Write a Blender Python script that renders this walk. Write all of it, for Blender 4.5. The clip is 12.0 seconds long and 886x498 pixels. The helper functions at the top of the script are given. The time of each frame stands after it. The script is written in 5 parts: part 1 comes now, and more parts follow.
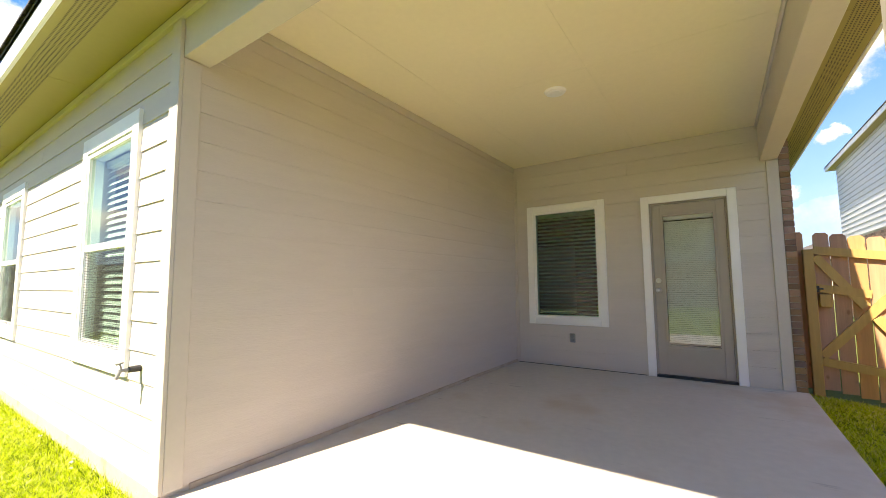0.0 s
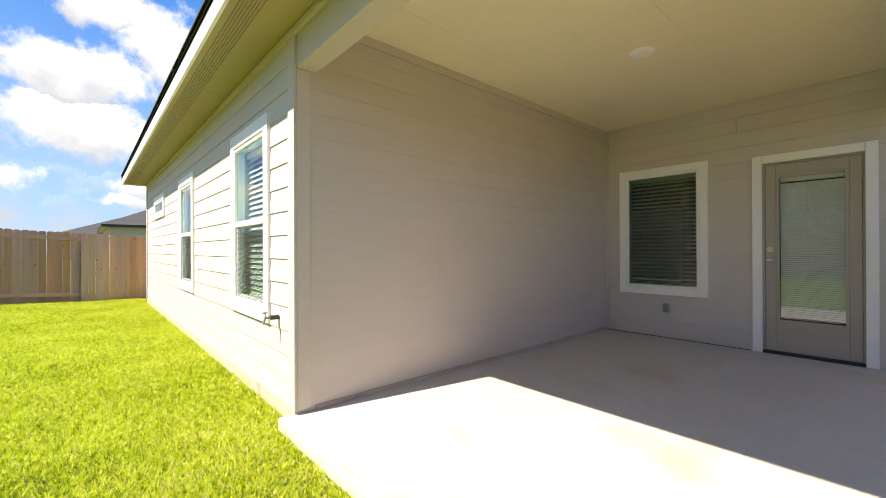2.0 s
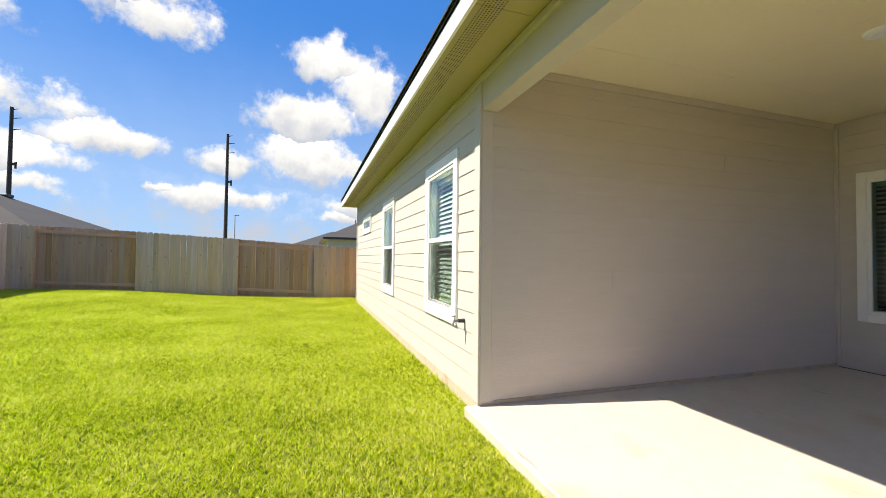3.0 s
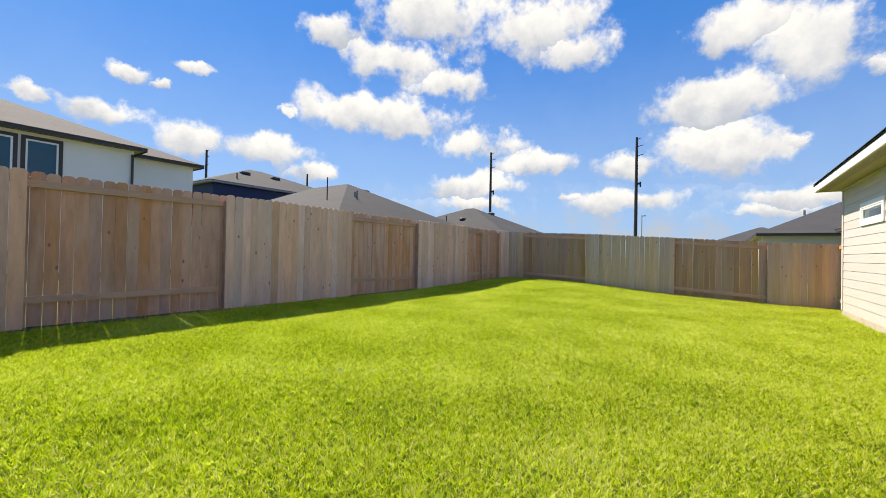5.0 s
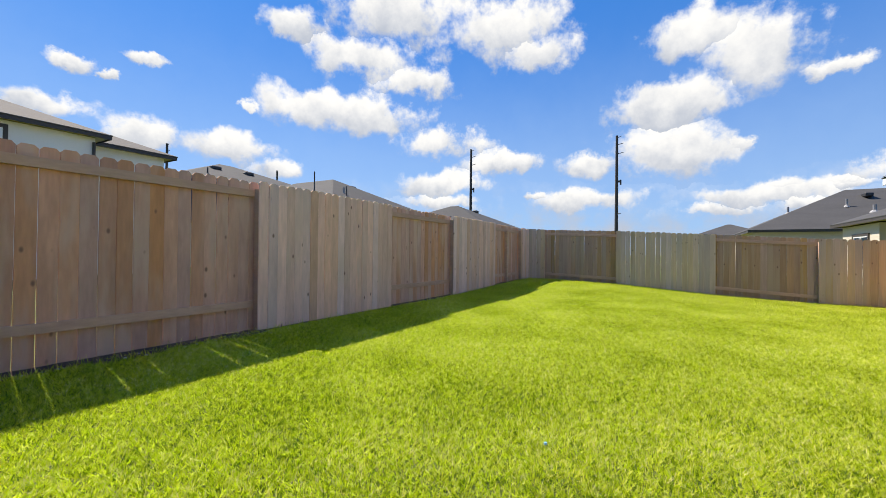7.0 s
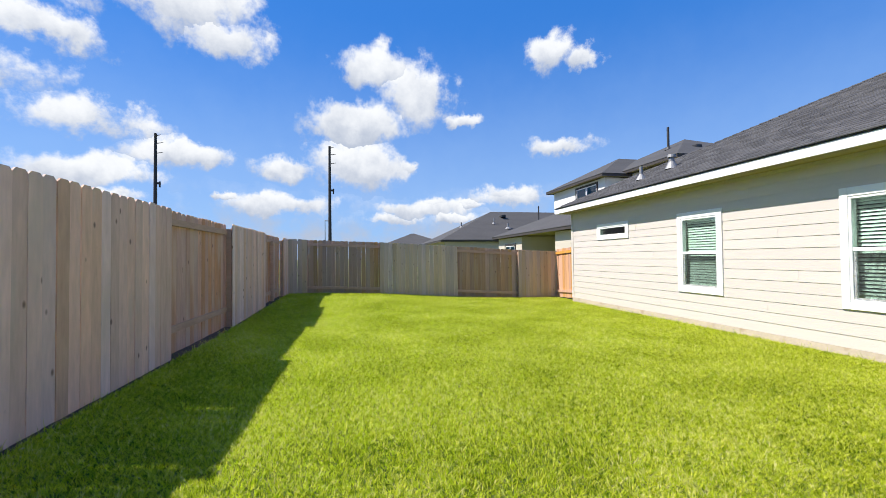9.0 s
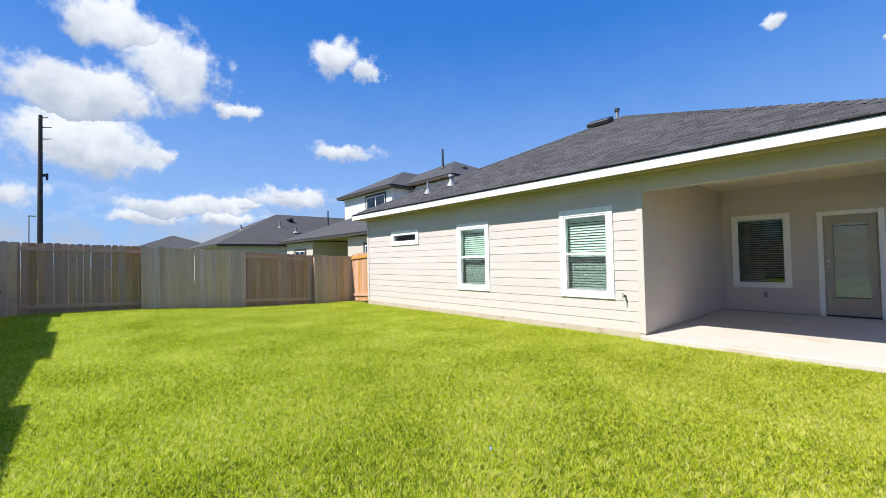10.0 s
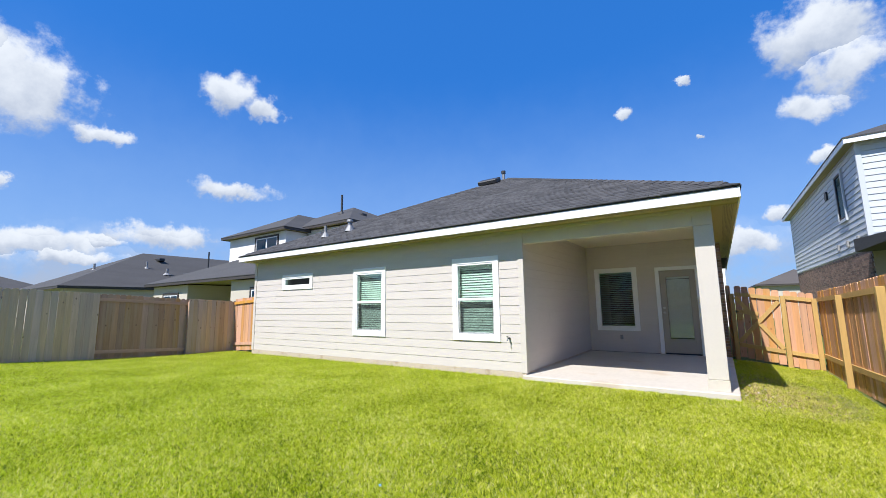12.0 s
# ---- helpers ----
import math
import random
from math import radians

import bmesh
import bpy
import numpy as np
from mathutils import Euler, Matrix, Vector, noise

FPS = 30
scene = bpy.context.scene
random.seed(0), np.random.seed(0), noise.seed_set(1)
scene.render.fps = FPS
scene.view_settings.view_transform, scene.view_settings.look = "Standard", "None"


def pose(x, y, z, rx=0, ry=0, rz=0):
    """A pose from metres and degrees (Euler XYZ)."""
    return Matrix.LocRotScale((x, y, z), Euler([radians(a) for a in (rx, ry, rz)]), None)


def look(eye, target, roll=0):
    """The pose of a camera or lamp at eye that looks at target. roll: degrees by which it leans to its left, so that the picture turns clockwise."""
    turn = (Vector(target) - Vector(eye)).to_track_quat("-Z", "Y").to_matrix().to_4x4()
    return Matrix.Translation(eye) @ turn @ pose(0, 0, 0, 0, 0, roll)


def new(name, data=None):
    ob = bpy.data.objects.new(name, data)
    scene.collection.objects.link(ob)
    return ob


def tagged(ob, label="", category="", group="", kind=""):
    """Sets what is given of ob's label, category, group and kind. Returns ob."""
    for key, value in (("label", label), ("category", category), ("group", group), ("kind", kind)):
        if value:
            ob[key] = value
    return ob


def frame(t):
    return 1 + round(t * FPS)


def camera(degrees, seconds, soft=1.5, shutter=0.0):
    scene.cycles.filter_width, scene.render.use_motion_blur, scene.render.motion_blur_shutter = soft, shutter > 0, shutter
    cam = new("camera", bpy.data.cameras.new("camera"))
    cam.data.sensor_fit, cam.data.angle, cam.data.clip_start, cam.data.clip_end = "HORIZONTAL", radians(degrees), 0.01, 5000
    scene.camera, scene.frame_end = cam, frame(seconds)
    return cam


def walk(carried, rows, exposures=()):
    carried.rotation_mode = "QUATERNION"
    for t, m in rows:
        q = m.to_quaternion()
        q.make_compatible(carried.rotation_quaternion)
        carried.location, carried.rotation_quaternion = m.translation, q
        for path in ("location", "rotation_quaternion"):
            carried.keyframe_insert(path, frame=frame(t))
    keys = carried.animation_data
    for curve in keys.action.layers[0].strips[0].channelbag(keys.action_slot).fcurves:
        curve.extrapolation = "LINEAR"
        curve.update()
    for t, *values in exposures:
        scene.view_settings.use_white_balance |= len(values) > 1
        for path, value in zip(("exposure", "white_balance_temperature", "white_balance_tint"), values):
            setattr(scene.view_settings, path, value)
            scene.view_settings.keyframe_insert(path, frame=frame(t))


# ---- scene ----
cam = camera(95.4, 12.0, soft=0.45)
PATH = [
    (0, (2.529, -1.007, 1.139), (1.405, 0.638, 1.313), -0.4),
    (0.5, (2.526, -1.018, 1.125), (1.362, 0.608, 1.153), -0.5),
    (1, (2.614, -1.002, 1.135), (1.378, 0.57, 1.092), -0.5),
    (1.5, (2.708, -1.022, 1.162), (1.364, 0.459, 1.124), -0.5),
    (2, (2.852, -1.126, 1.172), (1.356, 0.202, 1.176), -0.2),
    (2.5, (2.992, -1.25, 1.209), (1.313, -0.165, 1.253), 0.2),
    (3, (3.11, -1.36, 1.215), (1.212, -0.731, 1.265), 0.7),
    (3.5, (3.28, -1.507, 1.21), (1.281, -1.544, 1.251), 1.1),
    (3.7, (3.354, -1.567, 1.224), (1.377, -1.867, 1.257), 1.0),
    (5.3, (3.537, -2.522, 1.101), (1.929, -3.71, 1.113), 1.1),
    (5.5, (3.478, -2.676, 1.088), (1.882, -3.882, 1.094), 1.0),
    (6, (3.332, -3.186, 1.085), (1.725, -4.377, 1.089), 0.9),
    (6.5, (3.307, -3.874, 1.151), (1.647, -4.989, 1.16), 1.0),
    (6.7, (3.329, -4.095, 1.145), (1.643, -5.171, 1.156), 0.9),
    (8.3, (3.2, -6.207, 1.289), (1.219, -6.478, 1.328), -0.3),
    (8.5, (3.101, -6.361, 1.335), (1.103, -6.454, 1.372), -0.2),
    (9, (2.901, -6.703, 1.37), (0.94, -6.309, 1.412), -0.6),
    (9.5, (2.825, -6.947, 1.39), (1.056, -6.016, 1.44), -0.8),
    (10, (2.958, -7.163, 1.375), (1.454, -5.845, 1.426), -1.2),
    (10.5, (3.103, -7.262, 1.344), (1.804, -5.743, 1.396), -1.1),
    (11, (3.123, -7.292, 1.319), (1.941, -5.68, 1.393), -1.0),
    (11.5, (3.11, -7.311, 1.295), (1.977, -5.669, 1.445), -0.9),
    (12, (3.108, -7.31, 1.297), (1.996, -5.672, 1.576), -0.8),
]
walk(cam, [(t, look(eye, target, roll)) for t, eye, target, roll in PATH], exposures=[
    (0.0, 1.56, 8100, 10), (1.0, 1.42, 7900, 10), (1.5, 1.28, 7800, 10), (2.5, 1.0, 7600, 10), (3.5, 0.8, 7450, 10), (5.5, 0.74, 7400, 10), (8.5, 0.70, 6750, 10), (12.0, 0.56, 6200, 10)])

# ---------------------------------------------------------------- light
SUN_DIR = Vector((0.150, 0.775, -1.0)).normalized()
sun = new("sun", bpy.data.lights.new("sun", "SUN"))
sun.data.energy, sun.data.angle, sun.data.color = 4.8, radians(0.6), (1.0, 0.95, 0.88)
sun.matrix_world = look((0, 0, 30), Vector((0, 0, 30)) + SUN_DIR)

# cumulus clouds: azimuth from +y towards -x, elevation, half width, half height, all in degrees
CLOUDS_SOUTH = [
    (126.4, 31.0, 10.3, 3.3), (112.8, 29.0, 10.0, 3.6), (106.7, 26.0, 5.1, 2.4), (140.5, 27.9, 4.1, 1.8), (131.1, 25.2, 7.1, 2.3), (123.8, 22.8, 6.4, 1.8),
    (138.7, 18.8, 6.0, 2.8), (130.1, 18.4, 7.0, 2.4), (146.6, 17.9, 1.2, 0.8), (162.9, 18.9, 2.5, 0.9), (155.9, 21.1, 2.3, 0.8), (159.3, 18.2, 0.9, 0.6),
    (170.3, 14.7, 1.7, 1.0), (165.5, 14.2, 2.9, 1.4), (156.6, 13.0, 4.3, 2.2), (147.9, 12.8, 5.0, 2.1), (141.5, 10.6, 4.0, 1.3), (120.9, 15.0, 6.2, 2.0),
    (111.4, 12.3, 5.7, 1.5), (119.2, 9.5, 6.0, 1.9), (118.7, 7.0, 5.6, 1.1),
]
CLOUDS_WEST = [
    (88.3, 25.2, 5.3, 2.6), (82.0, 21.9, 5.2, 4.1), (89.9, 18.3, 6.6, 3.0), (75.9, 19.0, 2.3, 1.0), (99.6, 11.8, 4.1, 1.4), (90.0, 12.4, 7.3, 3.0),
    (106.9, 8.2, 1.4, 0.6), (100.3, 7.2, 7.6, 1.6), (81.7, 6.9, 6.4, 1.4), (86.1, 5.5, 4.7, 1.0), (68.5, 8.6, 4.7, 1.4), (74.9, 7.6, 1.6, 0.6),
    (63.2, 26.3, 3.2, 2.2), (59.2, 25.0, 2.3, 1.5), (62.7, 14.7, 5.2, 1.3), (68.8, 9.0, 3.6, 1.3), (80.6, 7.4, 3.1, 1.1), (74.9, 7.8, 1.4, 0.5),
    (77.0, 5.5, 3.2, 0.7), (83.4, 12.5, 0.9, 1.1),
]
CLOUDS_NORTH = [
    (-11.2, 27.2, 4.6, 3.5), (-13.2, 22.6, 3.6, 3.1), (-10.3, 19.8, 2.6, 1.4), (8.5, 24.1, 1.4, 0.8), (1.4, 26.2, 0.9, 0.5), (-0.5, 19.7, 0.6, 0.4),
    (-6.3, 9.6, 1.7, 0.9), (-2.8, 6.7, 3.1, 1.4), (-10.4, 15.1, 1.1, 0.7),
]


def build_world():
    world = bpy.data.worlds.new("sky")
    scene.world = world
    world.use_nodes = True
    nt = world.node_tree
    nt.nodes.clear()
    N, L = nt.nodes.new, nt.links.new

    def mth(op, a, b=None, c=None, clamp=False):
        n = N("ShaderNodeMath")
        n.operation, n.use_clamp = op, clamp
        for i, v in enumerate((a, b, c)):
            if v is None:
                continue
            if isinstance(v, (int, float)):
                n.inputs[i].default_value = v
            else:
                L(v, n.inputs[i])
        return n.outputs[0]

    out, bg = N("ShaderNodeOutputWorld"), N("ShaderNodeBackground")
    sky = N("ShaderNodeTexSky")
    sky.sky_type, sky.sun_disc = "NISHITA", False
    sky.sun_elevation, sky.sun_rotation = radians(52.6), radians(190.9)
    sky.air_density, sky.dust_density, sky.ozone_density = 1.0, 0.4, 3.0
    co = N("ShaderNodeTexCoord")
    sep = N("ShaderNodeSeparateXYZ")
    L(co.outputs["Generated"], sep.inputs[0])
    az = mth("MULTIPLY", mth("ARCTAN2", mth("MULTIPLY", sep.outputs[0], -1.0), sep.outputs[1]), 57.2958)
    el = mth("MULTIPLY", mth("ARCSINE", sep.outputs[2]), 57.2958)
    warp = N("ShaderNodeTexNoise")
    warp.inputs["Scale"].default_value, warp.inputs["Detail"].default_value = 14.0, 6.0
    warp.inputs["Roughness"].default_value = 0.62
    L(co.outputs["Generated"], warp.inputs["Vector"])
    fine = N("ShaderNodeTexNoise")
    fine.inputs["Scale"].default_value, fine.inputs["Detail"].default_value = 13.0, 9.0
    fine.inputs["Roughness"].default_value = 0.6
    L(co.outputs["Generated"], fine.inputs["Vector"])
    wsep = N("ShaderNodeSeparateColor")
    L(warp.outputs["Color"], wsep.inputs[0])
    az = mth("ADD", az, mth("MULTIPLY", mth("SUBTRACT", wsep.outputs[0], 0.5), 6.0))
    el = mth("ADD", el, mth("MULTIPLY", mth("SUBTRACT", wsep.outputs[1], 0.5), 4.0))
    com = N("ShaderNodeCombineXYZ")
    L(az, com.inputs[0]), L(el, com.inputs[1])
    best, low = None, None
    for a, e, w, h in CLOUDS_SOUTH + CLOUDS_WEST + CLOUDS_NORTH:
        mad = N("ShaderNodeVectorMath")
        mad.operation = "MULTIPLY_ADD"
        w, h = w * 1.12, h * 1.12
        mad.inputs[1].default_value = (1 / w, 1 / h, 0)
        mad.inputs[2].default_value = (-a / w, -e / h, 0)
        L(com.outputs[0], mad.inputs[0])
        ln = N("ShaderNodeVectorMath")
        ln.operation = "LENGTH"
        L(mad.outputs[0], ln.inputs[0])
        d = ln.outputs["Value"]
        s = N("ShaderNodeSeparateXYZ")
        L(mad.outputs[0], s.inputs[0])
        if best is None:
            best, low = d, s.outputs[1]
        else:
            nearer = mth("LESS_THAN", d, best)
            mixn = N("ShaderNodeMix")
            L(nearer, mixn.inputs[0]), L(low, mixn.inputs[2]), L(s.outputs[1], mixn.inputs[3])
            low = mixn.outputs[0]
            best = mth("SMOOTH_MIN", d, best, 0.55)
    body = mth("ADD", mth("SUBTRACT", 1.05, best), mth("MULTIPLY", mth("SUBTRACT", fine.outputs[0], 0.5), 2.1))
    ramp = N("ShaderNodeMapRange")
    ramp.interpolation_type = "SMOOTHSTEP"
    ramp.inputs[1].default_value, ramp.inputs[2].default_value = 0.0, 0.55
    L(body, ramp.inputs[0])
    # wisps low over the horizon
    hz = N("ShaderNodeMapRange")
    hz.inputs[1].default_value, hz.inputs[2].default_value, hz.inputs[3].default_value, hz.inputs[4].default_value = 2.0, 10.0, 1.0, 0.0
    L(el, hz.inputs[0])
    wisp = mth("MULTIPLY", hz.outputs[0], mth("MULTIPLY", mth("SUBTRACT", fine.outputs[0], 0.40), 4.0, clamp=True), clamp=True)
    # unseen cloud cover high above the roofs, added to strengthen the sky light
    up = N("ShaderNodeMapRange")
    up.interpolation_type = "SMOOTHSTEP"
    up.inputs[1].default_value, up.inputs[2].default_value = 40.0, 54.0
    L(el, up.inputs[0])
    overhead_fill = mth("MULTIPLY", up.outputs[0], mth("MULTIPLY", mth("SUBTRACT", fine.outputs[0], 0.50), 6.0, clamp=True))
    cover = mth("MAXIMUM", mth("MAXIMUM", ramp.outputs[0], wisp), overhead_fill)
    shade = N("ShaderNodeMapRange")
    shade.interpolation_type = "SMOOTHSTEP"
    shade.inputs[1].default_value, shade.inputs[2].default_value = -1.25, 0.8
    shade.inputs[3].default_value, shade.inputs[4].default_value = 0.0, 1.0
    L(mth("ADD", low, mth("MULTIPLY", mth("SUBTRACT", warp.outputs[0], 0.5), 2.4)), shade.inputs[0])
    tone = N("ShaderNodeMix")
    tone.data_type = "RGBA"
    tone.inputs[6].default_value, tone.inputs[7].default_value = (4.2, 4.8, 6.0, 1), (8.3, 8.6, 9.0, 1)
    L(shade.outputs[0], tone.inputs[0])
    tint = N("ShaderNodeMix")
    tint.data_type, tint.blend_type = "RGBA", "MULTIPLY"
    tint.inputs[0].default_value = 1.0
    tint.inputs[7].default_value = (0.45, 0.86, 1.38, 1)
    L(sky.outputs[0], tint.inputs[6])
    hz2 = N("ShaderNodeMapRange")
    hz2.interpolation_type = "SMOOTHSTEP"
    hz2.inputs[1].default_value, hz2.inputs[2].default_value, hz2.inputs[3].default_value, hz2.inputs[4].default_value = 0.0, 32.0, 0.55, 0.0
    L(el, hz2.inputs[0])
    haze = N("ShaderNodeMix")
    haze.data_type = "RGBA"
    haze.inputs[7].default_value = (4.6, 6.4, 8.8, 1)
    even = N("ShaderNodeMix")
    even.data_type = "RGBA"
    even.inputs[0].default_value, even.inputs[7].default_value = 0.64, (0.30, 2.15, 7.2, 1)
    L(tint.outputs[2], even.inputs[6])
    L(hz2.outputs[0], haze.inputs[0]), L(even.outputs[2], haze.inputs[6])
    mixc = N("ShaderNodeMix")
    mixc.data_type = "RGBA"
    L(cover, mixc.inputs[0]), L(haze.outputs[2], mixc.inputs[6]), L(tone.outputs[2], mixc.inputs[7])
    L(mixc.outputs[2], bg.inputs[0])
    bg.inputs[1].default_value = 0.073
    L(bg.outputs[0], out.inputs[0])


build_world()


# ---------------------------------------------------------------- materials
def material(name, base, rough=0.6, vary=0.12, big=0.6, small=25.0, bump=0.15, bump_scale=60.0, stretch=(1, 1, 1), rnd=0.0,
             island=0.0, metal=0.0, dirt=None, dirt_at=0.6, spec=0.5, hue=0.0, dist=0.004, dirt_scale=1.3, dirt_mix=0.7, knots=None, marks=None):
    m = bpy.data.materials.new(name)
    m.use_nodes = True
    nt = m.node_tree
    N, L = nt.nodes.new, nt.links.new
    b = nt.nodes["Principled BSDF"]
    b.inputs["Roughness"].default_value, b.inputs["Metallic"].default_value = rough, metal
    b.inputs["Specular IOR Level"].default_value = spec
    co, mp = N("ShaderNodeTexCoord"), N("ShaderNodeMapping")
    L(co.outputs["Object"], mp.inputs[0])
    mp.inputs["Scale"].default_value = stretch
    info = N("ShaderNodeObjectInfo")
    if rnd > 0:
        off = N("ShaderNodeVectorMath")
        off.operation = "MULTIPLY_ADD"
        off.inputs[1].default_value, off.inputs[2].default_value = (37, 53, 71), (0, 0, 0)
        cmb = N("ShaderNodeCombineXYZ")
        for i in range(3):
            L(info.outputs["Random"], cmb.inputs[i])
        L(cmb.outputs[0], off.inputs[0])
        L(off.outputs[0], mp.inputs["Location"])

    def noise_node(scale, detail=4.0):
        n = N("ShaderNodeTexNoise")
        n.inputs["Scale"].default_value, n.inputs["Detail"].default_value = scale, detail
        L(mp.outputs[0], n.inputs["Vector"])
        return n.outputs[0]

    def mad(v, k, c):
        n = N("ShaderNodeMath")
        n.operation = "MULTIPLY_ADD"
        L(v, n.inputs[0])
        n.inputs[1].default_value, n.inputs[2].default_value = k, c
        return n.outputs[0]

    def mul(a, c):
        n = N("ShaderNodeMath")
        n.operation = "MULTIPLY"
        L(a, n.inputs[0]), L(c, n.inputs[1])
        return n.outputs[0]

    value = mul(mad(noise_node(big), 2.2 * vary, 1 - 1.1 * vary), mad(noise_node(small, 6.0), 1.6 * vary, 1 - 0.8 * vary))
    geo = None
    if rnd > 0:
        value = mul(value, mad(info.outputs["Random"], 2 * rnd, 1 - rnd))
    if island > 0:
        geo = N("ShaderNodeNewGeometry")
        value = mul(value, mad(geo.outputs["Random Per Island"], 2 * island, 1 - island))
    hs = N("ShaderNodeHueSaturation")
    hs.inputs["Color"].default_value = (*base, 1)
    L(value, hs.inputs["Value"])
    if hue > 0:
        src = geo.outputs["Random Per Island"] if geo else info.outputs["Random"]
        wn = N("ShaderNodeTexWhiteNoise")
        wn.noise_dimensions = "1D"
        L(src, wn.inputs["W"])
        L(mad(wn.outputs[0], 2 * hue, 0.5 - hue), hs.inputs["Hue"])
        L(mad(wn.outputs[0], 0.5, 0.75), hs.inputs["Saturation"])
    col = hs.outputs[0]
    if dirt:
        r = N("ShaderNodeMapRange")
        r.interpolation_type = "SMOOTHSTEP"
        r.inputs[1].default_value, r.inputs[2].default_value, r.inputs[4].default_value = dirt_at, dirt_at + 0.18, dirt_mix
        L(noise_node(dirt_scale, 7.0), r.inputs[0])
        mx = N("ShaderNodeMix")
        mx.data_type = "RGBA"
        mx.inputs[7].default_value = (*dirt, 1)
        L(r.outputs[0], mx.inputs[0]), L(col, mx.inputs[6])
        col = mx.outputs[2]
    if marks:
        sm, sn, sr, sx = N("ShaderNodeMapping"), N("ShaderNodeTexNoise"), N("ShaderNodeMapRange"), N("ShaderNodeMix")
        sm.inputs["Scale"].default_value, sm.inputs["Rotation"].default_value = (1.1, 6.5, 1.0), (0, 0, 0.3)
        L(co.outputs["Object"], sm.inputs[0])
        L(sm.outputs[0], sn.inputs["Vector"])
        sn.inputs["Scale"].default_value, sn.inputs["Detail"].default_value = 1.3, 6.0
        sr.interpolation_type = "SMOOTHSTEP"
        sr.inputs[1].default_value, sr.inputs[2].default_value, sr.inputs[4].default_value = 0.66, 0.72, 0.55
        L(sn.outputs[0], sr.inputs[0])
        sx.data_type = "RGBA"
        sx.inputs[7].default_value = (*marks, 1)
        L(sr.outputs[0], sx.inputs[0]), L(col, sx.inputs[6])
        col = sx.outputs[2]
    if knots:
        km, vo = N("ShaderNodeMapping"), N("ShaderNodeTexVoronoi")
        km.inputs["Scale"].default_value = (7.0, 7.0, 4.2)
        L(co.outputs["Object"], km.inputs[0])
        if rnd > 0:
            L(off.outputs[0], km.inputs["Location"])
        L(km.outputs[0], vo.inputs["Vector"])
        vo.inputs["Scale"].default_value = 0.8
        kr = N("ShaderNodeMapRange")
        kr.interpolation_type = "SMOOTHSTEP"
        kr.inputs[1].default_value, kr.inputs[2].default_value, kr.inputs[3].default_value, kr.inputs[4].default_value = 0.045, 0.135, 0.85, 0.0
        L(vo.outputs["Distance"], kr.inputs[0])
        kx = N("ShaderNodeMix")
        kx.data_type = "RGBA"
        kx.inputs[7].default_value = (*knots, 1)
        L(kr.outputs[0], kx.inputs[0]), L(col, kx.inputs[6])
        col = kx.outputs[2]
    L(col, b.inputs["Base Color"])
    if bump > 0:
        bn = N("ShaderNodeBump")
        bn.inputs["Strength"].default_value, bn.inputs["Distance"].default_value = bump, dist
        L(noise_node(bump_scale, 6.0), bn.inputs["Height"])
        L(bn.outputs[0], b.inputs["Normal"])
    return m


SIDING = material("siding_paint", (0.575, 0.525, 0.485), 0.62, 0.05, 0.7, 6, 0.55, 5.0, (4, 4, 26), rnd=0.025, dist=0.003)
TRIM_TAN = material("tan_trim_paint", (0.585, 0.535, 0.485), 0.6, 0.05, 1, 9, 0.25, 12, (3, 3, 3))
# soffit tan with eave shade and yellow grass bounce worked into the colour
SOFFIT = material("soffit_paint_with_shade", (0.40, 0.34, 0.14), 0.65, 0.05, 1, 20, 0.15, 60)
CEIL = material("ceiling_paint", (0.83, 0.75, 0.55), 0.6, 0.05, 0.8, 20, 0.2, 40)
WHITE = material("white_trim_paint", (0.86, 0.86, 0.85), 0.5, 0.04, 1.5, 12, 0.2, 50)
VINYL = material("white_vinyl", (0.83, 0.84, 0.84), 0.35, 0.02, 1, 20, 0.03, 60)
CONCRETE = material("patio_concrete", (0.56, 0.51, 0.45), 0.72, 0.13, 1.1, 14, 0.3, 90, dirt=(0.47, 0.37, 0.27), dirt_at=0.52, dirt_scale=1.1, dirt_mix=0.7, marks=(0.24, 0.21, 0.18))
FOUNDATION = material("foundation_concrete", (0.50, 0.42, 0.33), 0.85, 0.18, 1.2, 18, 0.6, 40, dirt=(0.34, 0.24, 0.15), dirt_at=0.52, dirt_scale=3)
WOOD = material("weathered_fence_wood", (0.69, 0.465, 0.355), 0.8, 0.22, 1.0, 3.2, 0.6, 6.0, (9, 9, 1.8), rnd=0.14, hue=0.006,
                dirt=(0.60, 0.465, 0.365), dirt_at=0.54, dirt_scale=0.35, dirt_mix=0.75, knots=(0.16, 0.09, 0.06))
# set-back boards: browner, less weathered wood, with recess shade in the colour too
WOOD_IN = material("browner_shaded_fence_wood", (0.54, 0.305, 0.20), 0.8, 0.26, 1.0, 3.2, 0.6, 6.0, (9, 9, 1.8), rnd=0.12, hue=0.006,
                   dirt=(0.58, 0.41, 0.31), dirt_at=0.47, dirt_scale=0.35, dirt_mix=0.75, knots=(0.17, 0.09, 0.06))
WOOD_GREY = material("grey_weathered_wood", (0.53, 0.395, 0.28), 0.85, 0.22, 1.0, 3.2, 0.6, 6.0, (14, 14, 0.9), rnd=0.15, hue=0.012,
                     dirt=(0.44, 0.365, 0.285), dirt_at=0.50, dirt_scale=0.35, dirt_mix=0.8, knots=(0.17, 0.12, 0.08))
